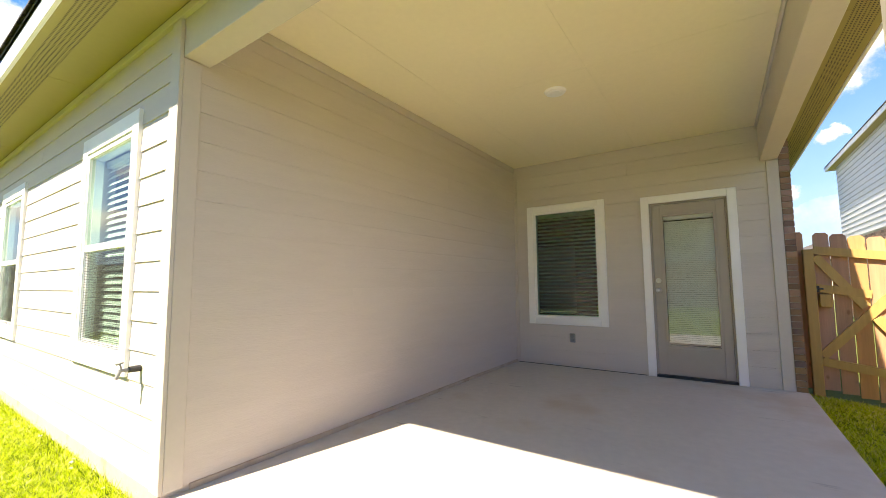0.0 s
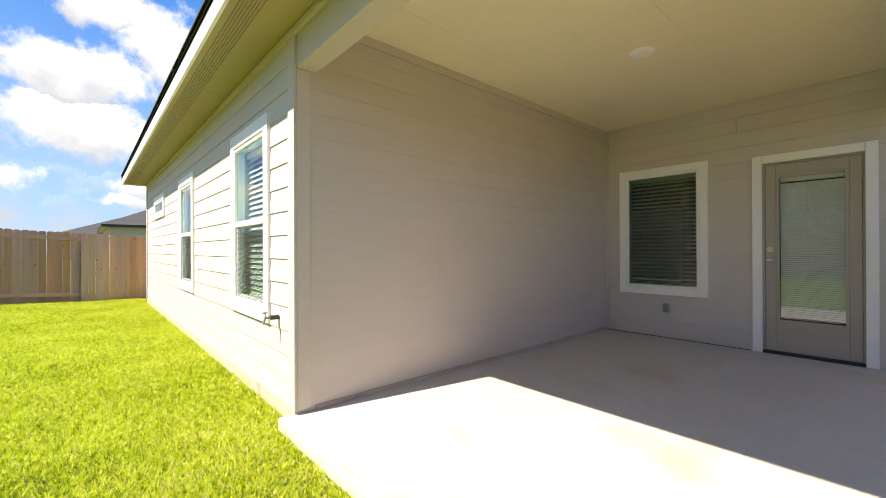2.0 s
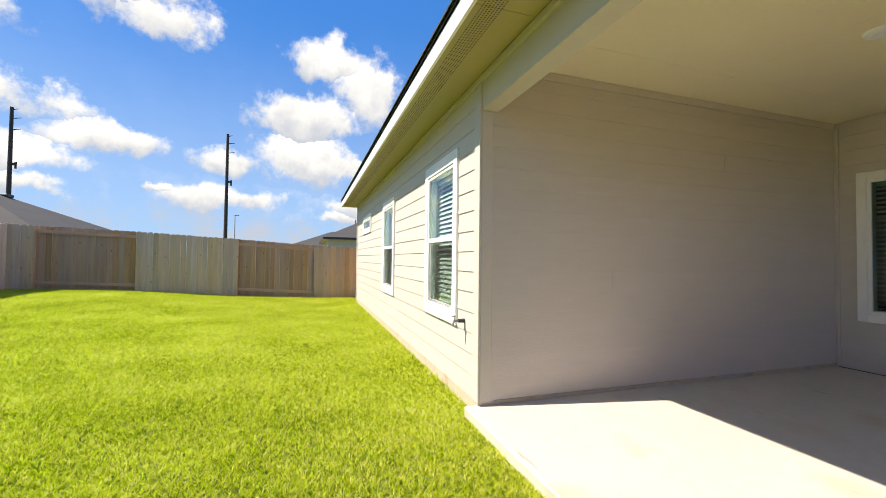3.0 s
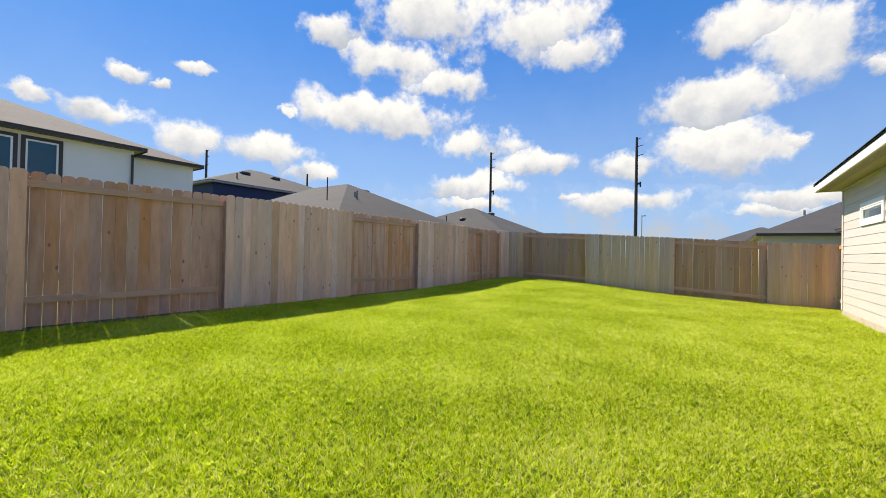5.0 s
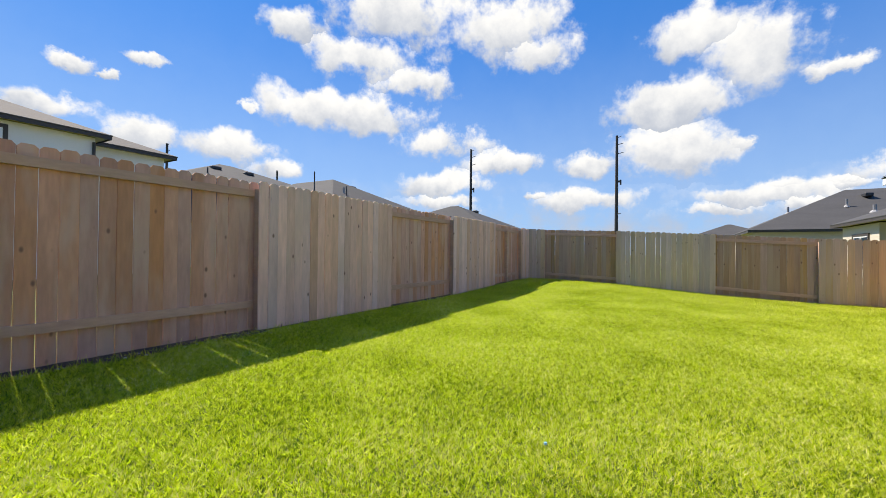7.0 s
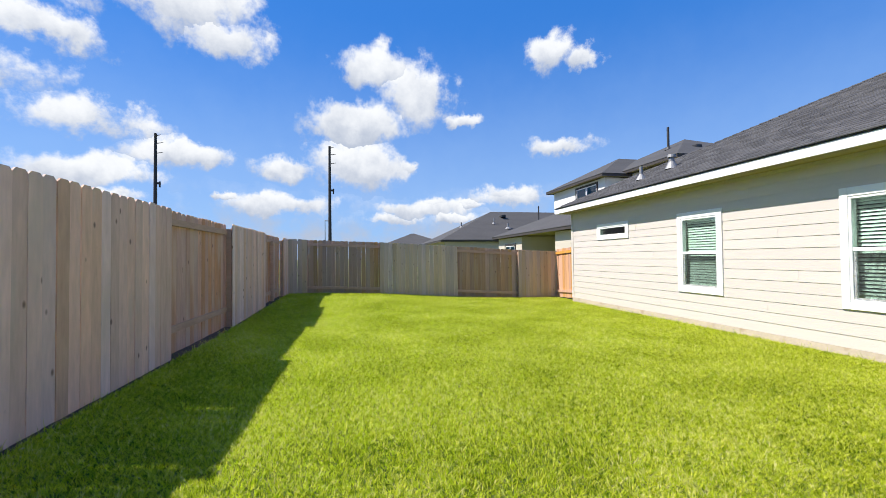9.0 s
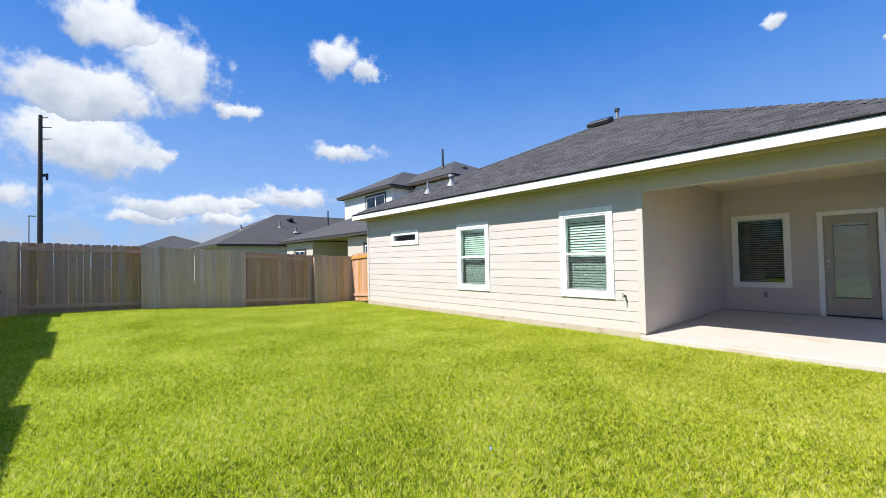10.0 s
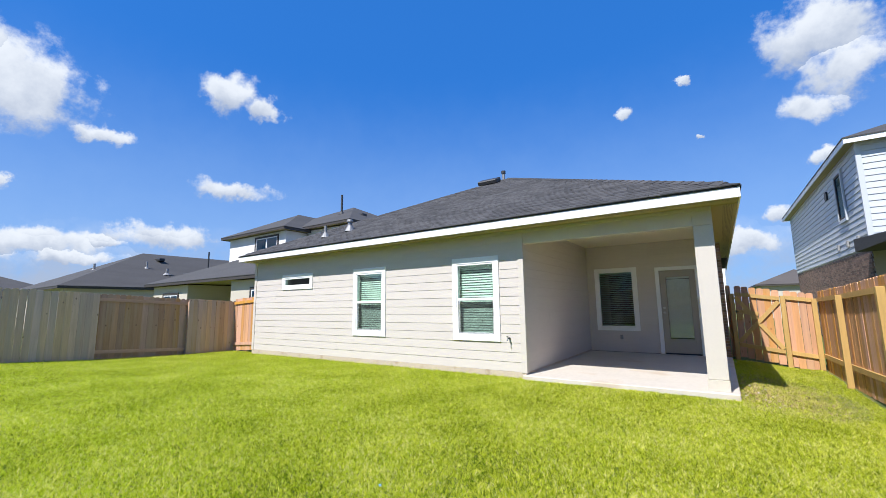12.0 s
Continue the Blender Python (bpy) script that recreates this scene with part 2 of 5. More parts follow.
# same for the west fence: browner wood, darkened as well for the recess shade
WOOD_GREY_IN = material("brown_shaded_weathered_wood", (0.40, 0.25, 0.15), 0.85, 0.24, 1.0, 3.2, 0.6, 6.0, (14, 14, 0.9), rnd=0.16, hue=0.012,
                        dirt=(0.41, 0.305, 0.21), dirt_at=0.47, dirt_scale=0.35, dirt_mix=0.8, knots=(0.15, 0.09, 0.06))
WOOD_RAIL = material("fence_rail_wood", (0.50, 0.325, 0.225), 0.8, 0.18, 1.0, 4, 0.5, 8.0, (2, 2, 10), rnd=0.12)
WOOD_NEW = material("new_cedar_fence_wood", (0.55, 0.285, 0.13), 0.75, 0.20, 1.0, 3.0, 0.5, 6.0, (14, 14, 0.9), rnd=0.16, hue=0.014,
                    dirt=(0.62, 0.37, 0.20), dirt_at=0.52, dirt_scale=0.4, dirt_mix=0.6, knots=(0.26, 0.12, 0.06))
WOOD_POST = material("treated_pine_post", (0.52, 0.33, 0.11), 0.75, 0.15, 1.0, 4, 0.4, 8.0, (8, 8, 1), rnd=0.1)
SHINGLE = material("roof_shingles", (0.064, 0.062, 0.063), 0.9, 0.3, 0.5, 60, 0.9, 220, island=0.38, dist=0.006)
SHINGLE_FAR = material("far_roof_shingles", (0.06, 0.058, 0.058), 0.9, 0.25, 0.4, 6, 0.7, 30, (1, 1, 6))
SHINGLE_BROWN = material("brown_grey_shingles", (0.088, 0.077, 0.07), 0.9, 0.25, 0.4, 6, 0.7, 30, (1, 1, 6))
SHINGLE_GREY = material("grey_shingles", (0.046, 0.045, 0.045), 0.9, 0.25, 0.4, 6, 0.7, 30, (1, 1, 6))
DOOR = material("taupe_door_paint", (0.40, 0.355, 0.30), 0.45, 0.04, 1, 15, 0.08, 40)
METAL = material("brushed_nickel", (0.62, 0.60, 0.57), 0.28, 0.06, 2, 40, 0.05, 200, metal=1.0)
DARKMETAL = material("dark_metal", (0.03, 0.03, 0.032), 0.5, 0.1, 3, 30, 0.1, 80)
GALV = material("galvanised_metal", (0.27, 0.27, 0.275), 0.6, 0.15, 3, 30, 0.1, 80, metal=0.5)
GREYBOX = material("grey_plastic", (0.30, 0.30, 0.29), 0.5, 0.05, 3, 30, 0.05, 80)
SLAT = material("white_blind_slat", (0.86, 0.87, 0.86), 0.45, 0.03, 3, 30, 0.02, 80)
SCREEN = material("insect_screen_mesh", (0.035, 0.037, 0.04), 0.8, 0.05, 3, 30, 0.0, 80)
BRICK = material("brown_brick", (0.27, 0.165, 0.115), 0.85, 0.25, 6, 60, 0.6, 90, rnd=0.38, hue=0.02)
MORTAR = material("mortar", (0.40, 0.36, 0.31), 0.9, 0.15, 4, 60, 0.6, 90)
POLE = material("creosote_pole", (0.055, 0.048, 0.045), 0.9, 0.2, 2, 20, 0.5, 30, (6, 6, 1))
SOIL = material("lawn_thatch", (0.11, 0.14, 0.022), 0.95, 0.35, 0.9, 22, 0.8, 70, dirt=(0.25, 0.19, 0.075), dirt_at=0.60, dirt_scale=1.4, dirt_mix=0.75, dist=0.02)
STUCCO = material("white_stucco", (0.80, 0.79, 0.76), 0.85, 0.06, 0.8, 20, 0.5, 60)
BLUEWALL = material("navy_siding", (0.022, 0.04, 0.10), 0.7, 0.1, 0.8, 10, 0.3, 10, (1, 1, 8))
PALE = material("pale_grey_siding", (0.54, 0.57, 0.60), 0.65, 0.05, 0.8, 10, 0.2, 12, rnd=0.02)
TAUPEWALL = material("tan_wall", (0.55, 0.50, 0.42), 0.7, 0.06, 0.8, 10, 0.3, 10, (1, 1, 8))
DKTRIM = material("dark_brown_trim", (0.05, 0.042, 0.038), 0.6, 0.08, 2, 20, 0.1, 50)
SCRAP = material("pale_blue_plastic", (0.25, 0.5, 0.75), 0.4, 0.05, 3, 30, 0.02, 80)
PEBBLE = material("pale_stone", (0.55, 0.52, 0.47), 0.85, 0.2, 8, 60, 0.4, 90, island=0.3)
STRAW = material("dry_straw", (0.50, 0.36, 0.19), 0.85, 0.2, 4, 40, 0.0, 80, island=0.35)
BARE = material("bare_soil", (0.085, 0.055, 0.035), 0.95, 0.35, 3, 30, 0.9, 60, dist=0.02, dirt=(0.20, 0.14, 0.09), dirt_at=0.58, dirt_scale=9)
# blue of the reflected sky, painted on panels behind far panes
SKYPANEL = material("painted_sky_reflection", (0.09, 0.24, 0.34), 0.9, 0.1, 2, 20, 0.0, 50)
# one near-black tone for all inside surfaces, in place of interior shade
SHADEIN = material("unlit_interior_tone", (0.06, 0.065, 0.07), 0.9, 0.1, 2, 20, 0.0, 50)


def grass_material():
    m = bpy.data.materials.new("lawn_grass")
    m.use_nodes = True
    nt = m.node_tree
    N, L = nt.nodes.new, nt.links.new
    nt.nodes.remove(nt.nodes["Principled BSDF"])
    out = nt.nodes["Material Output"]
    geo, co = N("ShaderNodeNewGeometry"), N("ShaderNodeTexCoord")
    ramp = N("ShaderNodeValToRGB")
    stops = ((0.0, (0.075, 0.15, 0.005)), (0.42, (0.57, 0.66, 0.014)), (0.8, (0.86, 0.84, 0.06)), (1.0, (0.85, 0.76, 0.28)))
    while len(ramp.color_ramp.elements) < 4:
        ramp.color_ramp.elements.new(0.5)
    for e, (p, c) in zip(ramp.color_ramp.elements, stops):
        e.position, e.color = p, (*c, 1)
    n = N("ShaderNodeTexNoise")
    n.inputs["Scale"].default_value, n.inputs["Detail"].default_value = 0.9, 6.0
    L(co.outputs["Object"], n.inputs["Vector"])
    ad = N("ShaderNodeMath")
    ad.operation = "MULTIPLY_ADD"
    ad.inputs[1].default_value = 0.85
    L(n.outputs[0], ad.inputs[0])
    sc = N("ShaderNodeMath")
    sc.operation = "MULTIPLY_ADD"
    sc.inputs[1].default_value, sc.inputs[2].default_value = 1.0, -0.42
    L(geo.outputs["Random Per Island"], sc.inputs[0])
    L(sc.outputs[0], ad.inputs[2])
    clump = N("ShaderNodeTexNoise")
    clump.inputs["Scale"].default_value, clump.inputs["Detail"].default_value = 26.0, 3.0
    L(co.outputs["Object"], clump.inputs["Vector"])
    ck = N("ShaderNodeMath")
    ck.operation = "MULTIPLY_ADD"
    ck.inputs[1].default_value, ck.inputs[2].default_value = 1.5, -0.75
    L(clump.outputs[0], ck.inputs[0])
    tot = N("ShaderNodeMath")
    L(ck.outputs[0], tot.inputs[0]), L(ad.outputs[0], tot.inputs[1])
    L(tot.outputs[0], ramp.inputs[0])
    d, tr, gl = N("ShaderNodeBsdfDiffuse"), N("ShaderNodeBsdfTranslucent"), N("ShaderNodeBsdfGlossy")
    for shader, gain in ((d, (1.0, 0.92, 1.25, 1)), (tr, (0.82, 1.03, 0.7, 1))):
        leaf = N("ShaderNodeMix")
        leaf.data_type, leaf.blend_type = "RGBA", "MULTIPLY"
        leaf.inputs[0].default_value, leaf.inputs[7].default_value = 1.0, gain
        L(ramp.outputs[0], leaf.inputs[6]), L(leaf.outputs[2], shader.inputs[0])
    gl.inputs["Roughness"].default_value = 0.45
    gl.inputs["Color"].default_value = (0.8, 0.85, 0.7, 1)
    m1, m2 = N("ShaderNodeMixShader"), N("ShaderNodeMixShader")
    m1.inputs[0].default_value, m2.inputs[0].default_value = 0.56, 0.02
    L(d.outputs[0], m1.inputs[1]), L(tr.outputs[0], m1.inputs[2])
    L(m1.outputs[0], m2.inputs[1]), L(gl.outputs[0], m2.inputs[2])
    L(m2.outputs[0], out.inputs[0])
    return m


def glass_material(name, tint, clear):
    """A pane: mirror reflection by Fresnel over a clear, slightly tinted sheet."""
    m = bpy.data.materials.new(name)
    m.use_nodes = True
    nt = m.node_tree
    N, L = nt.nodes.new, nt.links.new
    nt.nodes.remove(nt.nodes["Principled BSDF"])
    out = nt.nodes["Material Output"]
    t, g, mx, fr = N("ShaderNodeBsdfTransparent"), N("ShaderNodeBsdfGlossy"), N("ShaderNodeMixShader"), N("ShaderNodeFresnel")
    t.inputs[0].default_value = (*tint, 1)
    g.inputs["Roughness"].default_value = 0.01
    fr.inputs["IOR"].default_value = clear
    L(fr.outputs[0], mx.inputs[0]), L(t.outputs[0], mx.inputs[1]), L(g.outputs[0], mx.inputs[2])
    L(mx.outputs[0], out.inputs[0])
    return m


GRASS = grass_material()
GLASS = glass_material("window_glass", (0.46, 0.70, 0.60), 2.0)
GLASS_DOOR = glass_material("door_glass", (0.95, 0.98, 0.98), 1.8)
GLASS_FAR = glass_material("far_window_glass", (0.60, 0.74, 0.80), 1.55)


# ---------------------------------------------------------------- mesh helpers
def box(bm, x0, x1, y0, y1, z0, z1, bevel=0.0):
    made = bmesh.ops.create_cube(bm, size=1, matrix=Matrix.Translation(((x0 + x1) / 2, (y0 + y1) / 2, (z0 + z1) / 2))
                                 @ Matrix.Diagonal((abs(x1 - x0), abs(y1 - y0), abs(z1 - z0), 1)))
    if bevel > 0:
        edges = list({e for v in made["verts"] for e in v.link_edges})
        bmesh.ops.bevel(bm, geom=edges, offset=bevel, segments=1, affect="EDGES")


def cyl(bm, a, b, r0, r1=None, seg=12):
    a, b = Vector(a), Vector(b)
    r1 = r0 if r1 is None else r1
    bmesh.ops.create_cone(bm, cap_ends=True, segments=seg, radius1=r0, radius2=r1, depth=(b - a).length,
                          matrix=Matrix.Translation((a + b) / 2) @ (b - a).to_track_quat("Z", "Y").to_matrix().to_4x4())


def beam(bm, a, b, w, h):
    """A squared timber from a to b, w across and h high."""
    a, b = Vector(a), Vector(b)
    bmesh.ops.create_cube(bm, size=1, matrix=Matrix.Translation((a + b) / 2) @ (b - a).to_track_quat("Y", "Z").to_matrix().to_4x4()
                          @ Matrix.Diagonal((w, (b - a).length, h, 1)))


def mesh_of(name, bm, mat):
    me = bpy.data.meshes.new(name)
    bm.to_mesh(me)
    bm.free()
    me.materials.append(mat)
    return me


def part(name, bm, mat, parent=None, label="", m=None):
    ob = new(name, mesh_of(name, bm, mat))
    ob.parent = parent
    if m is not None:
        ob.matrix_basis = m
    if label:
        tagged(ob, label)
    return ob


def poly(name, verts, faces, mat, parent=None, label=""):
    me = bpy.data.meshes.new(name)
    me.from_pydata(verts, [], faces)
    me.materials.append(mat)
    me.update()
    ob = new(name, me)
    ob.parent = parent
    if label:
        tagged(ob, label)
    return ob


def thing(name, label, category, group="", kind="", at=(0, 0, 0)):
    e = new(name)
    e.location = at
    return tagged(e, label, category, group, kind)


def slab_part(name, mat, parent, x0, x1, y0, y1, z0, z1, bevel=0.0, label="", m=None):
    bm = bmesh.new()
    box(bm, x0, x1, y0, y1, z0, z1, bevel)
    return part(name, bm, mat, parent, label, m)


def pierced_wall(name, u0, u1, z0, z1, depth, holes, m, mat, label=""):
    """A wall in local (u, out, z): its face at out 0, its back at -depth, with holes (u0, u1, z0, z1) right through."""
    us = sorted({u0, u1, *(h[0] for h in holes), *(h[1] for h in holes)})
    zs = sorted({z0, z1, *(h[2] for h in holes), *(h[3] for h in holes)})
    nu, nz = len(us) - 1, len(zs) - 1

    def solid(i, j):
        if not (0 <= i < nu and 0 <= j < nz):
            return False
        u, z = (us[i] + us[i + 1]) / 2, (zs[j] + zs[j + 1]) / 2
        return not any(h[0] < u < h[1] and h[2] < z < h[3] for h in holes)

    verts, faces = [], []

    def quad(*pts):
        k = len(verts)
        verts.extend(tuple(m @ Vector(p)) for p in pts)
        faces.append((k, k + 1, k + 2, k + 3))

    for i in range(nu):
        for j in range(nz):
            if not solid(i, j):
                continue
            a, b, c, d = us[i], us[i + 1], zs[j], zs[j + 1]
            quad((a, 0, c), (b, 0, c), (b, 0, d), (a, 0, d))
            quad((a, -depth, d), (b, -depth, d), (b, -depth, c), (a, -depth, c))
            if not solid(i - 1, j):
                quad((a, 0, c), (a, 0, d), (a, -depth, d), (a, -depth, c))
            if not solid(i + 1, j):
                quad((b, 0, c), (b, -depth, c), (b, -depth, d), (b, 0, d))
            if not solid(i, j - 1):
                quad((a, 0, c), (a, -depth, c), (b, -depth, c), (b, 0, c))
            if not solid(i, j + 1):
                quad((a, 0, d), (b, 0, d), (b, -depth, d), (a, -depth, d))
    ob = poly(name, verts, faces, mat)
    return tagged(ob, label, "wall", kind="structure")


# local (u, out, z) frames of the three walls round the patio
FACADE = Matrix(((1, 0, 0, 0), (0, -1, 0, 0), (0, 0, 1, 0), (0, 0, 0, 1)))
SIDE = Matrix(((0, 1, 0, 0), (1, 0, 0, 0), (0, 0, 1, 0), (0, 0, 0, 1)))
BACK = Matrix(((1, 0, 0, 0), (0, -1, 0, 4.63), (0, 0, 1, 0), (0, 0, 0, 1)))

# ---------------------------------------------------------------- plan, in metres
WEST, EAST = -9.12, 3.12           # outer faces of the house
EAVE_W, EAVE_E, EAVE_S = -9.36, 3.50, -0.48
SOFFIT_Z, FASCIA_TOP = 2.755, 2.905
CEIL_Z, BEAM_Z, PATIO_D = 2.90, 2.475, 4.63
FENCE_S, FENCE_W, FENCE_E = -9.03, -10.75, 4.82
EXPOSURE_H = 0.1784                # a course of siding


def smooth(a, b, v):
    t = np.clip((v - a) / (b - a), 0, 1)
    return t * t * (3 - 2 * t)


def ground_z(x, y):
    """The lawn: level by the house, rising towards the back fence, falling to the side passage."""
    x, y = np.asarray(x, float), np.asarray(y, float)
    mid = np.interp(y, (-60, -12, -9, -7.5, -6.1, -3.5, -1.2, 0, 60), (0.0, 0.10, 0.125, 0.105, 0.085, 0.0, -0.085, -0.085, -0.2))
    end = np.interp(y, (-60, -12, -9, -8, -6.1, -3.6, -1.2, 0, 60), (0.0, 0.15, 0.25, 0.25, 0.18, 0.0, -0.10, -0.11, -0.2))
    z = mid + (end - mid) * smooth(4.0, 10.5, -x)
    z = z - 0.15 * smooth(3.15, 4.7, x) * smooth(-4.0, 1.0, y)
    return z


def gz(x, y):
    return float(ground_z(x, y))


# ---------------------------------------------------------------- ground
def build_ground():
    xs = np.unique(np.concatenate((np.linspace(-600, -20, 14), np.linspace(-20, 12, 81), np.linspace(12, 600, 14))))
    ys = np.unique(np.concatenate((np.linspace(-600, -14, 14), np.linspace(-14, 8, 61), np.linspace(8, 600, 14))))
    X, Y = np.meshgrid(xs, ys)
    Z = ground_z(X, Y)
    nx, ny = len(xs), len(ys)
    verts = np.stack((X, Y, Z), -1).reshape(-1, 3).tolist()
    faces = [(j * nx + i, j * nx + i + 1, (j + 1) * nx + i + 1, (j + 1) * nx + i) for j in range(ny - 1) for i in range(nx - 1)]
    ob = poly("ground", verts, faces, SOIL)
    tagged(ob, "ground of dry thatch under a lawn, rising to the fence", "ground", kind="structure")


build_ground()


def soil_strip():
    """Dark bare soil along the foot of the back fence, with an uneven edge."""
    rng = random.Random(14)
    xs = np.linspace(FENCE_W + 0.1, FENCE_E, 160)
    verts, faces = [], []
    for x in xs:
        reach = 0.07 + 0.10 * float(smooth(-0.6, 0.4, x)) * (0.8 + 0.5 * math.sin(x * 5.0 + math.sin(x * 11.0))) + rng.uniform(0, 0.03)
        for k in range(4):
            y = FENCE_S - 0.16 + (0.16 + reach) * k / 3
            verts.append((x, y, gz(x, y) + (0.012 if k < 3 else -0.004) + rng.uniform(-0.003, 0.005)))
    for i in range(len(xs) - 1):
        for k in range(3):
            a = i * 4 + k
            faces.append((a, a + 4, a + 5, a + 1))
    tagged(poly("soil_strip", verts, faces, BARE), "dark bare soil along the foot of the fence", "soil", kind="structure")


soil_strip()

# ---------------------------------------------------------------- the house: walls
W1 = (-1.608, -0.505, 0.585, 2.29)
W2 = (-4.634, -3.532, 0.59, 2.26)
W3 = (-7.66, -6.27, 1.825, 2.266)
PW = (0.215, 1.307, 0.565, 2.262)
DR = (1.748, 2.738, 0.0, 2.22)


def inner(w, side, top, bottom):
    return (w[0] + side, w[1] - side, w[2] + bottom, w[3] - top)


H1, H2, H3 = inner(W1, 0.1, 0.125, 0.1), inner(W2, 0.1, 0.125, 0.1), inner(W3, 0.1, 0.1, 0.1)
HP, HD = inner(PW, 0.09, 0.09, 0.09), (DR[0] + 0.09, DR[1] - 0.09, 0.0, DR[3] - 0.09)

wall_south = pierced_wall("wall_south", WEST, 0.0, -0.02, SOFFIT_Z, 0.16, [H1, H2, H3], FACADE, TRIM_TAN,
                          "beige lap-siding rear wall with white-framed windows")
wall_patio_side = pierced_wall("wall_patio_side", 0.16, PATIO_D, -0.02, CEIL_Z + 0.1, 0.16, [], SIDE, TRIM_TAN, "beige lap-siding wall along the covered patio")
wall_patio_back = pierced_wall("wall_patio_back", -0.16, EAST - 0.004, -0.02, CEIL_Z + 0.1, 0.16, [HP, HD], BACK, TRIM_TAN,
                               "beige lap-siding wall behind the patio with window and door")
wall_west = tagged(slab_part("wall_west", TRIM_TAN, None, WEST, WEST + 0.16, 0.161, 15.8, -0.02, SOFFIT_Z), "beige side wall of the house", "wall", kind="structure")
wall_north = tagged(slab_part("wall_north", TRIM_TAN, None, WEST, EAST, 15.801, 15.95, -0.02, SOFFIT_Z), "beige front wall of the house", "wall", kind="structure")
wall_east = tagged(slab_part("wall_east", MORTAR, None, EAST - 0.10, EAST + 0.085, PATIO_D + 0.162, 15.8, -0.15, SOFFIT_Z), "brown brick side wall of the house", "wall", kind="structure")
house_floor = tagged(slab_part("floor", SHADEIN, None, WEST + 0.17, EAST - 0.11, 0.17, 15.79, -0.30, -0.05), "floor inside the house, coloured near black for the unlit interior", "floor", kind="structure")
foundation = tagged(slab_part("foundation", FOUNDATION, None, WEST - 0.012, -0.003, -0.012, 0.14, -0.30, 0.035, 0.004), "stained concrete foundation edge below the siding", "foundation", kind="structure")
foundation_side = tagged(slab_part("foundation", FOUNDATION, None, -0.10, 0.011, 0.142, PATIO_D - 0.01, -0.10, 0.035, 0.004), "stained concrete foundation edge along the patio", "foundation", kind="structure")


def siding(wall, u0, u1, z0, z1, holes, m, joints, seed, lap=0.0078, slot=0.0):
    """Lapped boards, each thick at its lower edge, cut round the openings."""
    rng = random.Random(seed)
    row, z = 0, z0
    while z < z1 - 0.02:
        top = min(z + EXPOSURE_H, z1)
        cuts = sorted({u0, u1, *(j for k, j in joints if k == row)})
        for a, b in zip(cuts[:-1], cuts[1:]):
            pieces = [(a, b, z, top)]
            for h in holes:
                nxt = []
                for p in pieces:
                    if p[1] <= h[0] or p[0] >= h[1] or p[3] <= h[2] or p[2] >= h[3]:
                        nxt.append(p)
                        continue
                    if p[0] < h[0]:
                        nxt.append((p[0], h[0], p[2], p[3]))
                    if p[1] > h[1]:
                        nxt.append((h[1], p[1], p[2], p[3]))
                    mid = (max(p[0], h[0]), min(p[1], h[1]))
                    if p[2] < h[2]:
                        nxt.append((*mid, p[2], h[2]))
                    if p[3] > h[3]:
                        nxt.append((*mid, h[3], p[3]))
                pieces = nxt
            for pu0, pu1, pz0, pz1 in pieces:
                lo = 0.0125 - lap * (pz0 - z) / EXPOSURE_H + rng.uniform(-0.0008, 0.0008)
                hi = 0.0125 - lap * (pz1 - z) / EXPOSURE_H
                g = 0.0012
                pz0 = pz0 + slot if pz0 == z else pz0
                pts = [(pu0 + g, 0.001, pz0), (pu1 - g, 0.001, pz0), (pu1 - g, lo, pz0), (pu0 + g, lo, pz0),
                       (pu0 + g, 0.001, pz1), (pu1 - g, 0.001, pz1), (pu1 - g, hi, pz1), (pu0 + g, hi, pz1)]
                poly("siding_board", [tuple(m @ Vector(p)) for p in pts],
                     [(0, 1, 2, 3), (3, 2, 6, 7), (4, 7, 6, 5), (0, 3, 7, 4), (1, 5, 6, 2)], SIDING, wall)
        row, z = row + 1, z + EXPOSURE_H


# corner boards, frieze and other flat trim
def trim_board(name, x0, x1, y0, y1, z0, z1, mat=TRIM_TAN, label="flat beige trim board", bevel=0.003):
    return tagged(slab_part(name, mat, None, x0, x1, y0, y1, z0, z1, bevel), label, "trim", kind="structure")


trim_board("trim", -0.09, 0.024, -0.024, -0.001, 0.03, 2.70, label="beige corner board at the patio opening")
trim_board("trim", 0.001, 0.024, 0.0, 0.10, 0.03, 2.47, label="beige corner board on the patio wall")
trim_board("trim", WEST - 0.02, WEST + 0.09, -0.024, -0.001, 0.03, 2.70, label="beige corner board at the far end of the wall")
trim_board("trim", WEST - 0.02, EAST, -0.03, -0.001, 2.702, SOFFIT_Z, label="beige frieze strip under the soffit")
trim_board("trim", 0.001, 0.022, PATIO_D - 0.024, PATIO_D - 0.001, 0.03, CEIL_Z - 0.07, label="beige corner strip inside the patio")
trim_board("trim", 0.024, 0.05, PATIO_D - 0.022, PATIO_D - 0.001, 0.03, CEIL_Z - 0.07, label="beige corner strip inside the patio")
trim_board("trim", 3.02, EAST + 0.004, PATIO_D - 0.026, PATIO_D - 0.001, 0.0, BEAM_Z - 0.003, label="beige corner board beside the brick")
trim_board("trim", 0.001, 0.02, 0.16, PATIO_D - 0.03, CEIL_Z - 0.075, CEIL_Z - 0.002, label="beige frieze strip below the patio ceiling")

# patio slab, beams, column and ceiling
bm = bmesh.new()
box(bm, -0.035, 3.235, -0.118, PATIO_D - 0.003, -0.30, 0.0, 0.012)
patio = tagged(part("patio_slab", bm, CONCRETE), "light broom-finished concrete patio slab with brown stains", "patio", kind="structure")
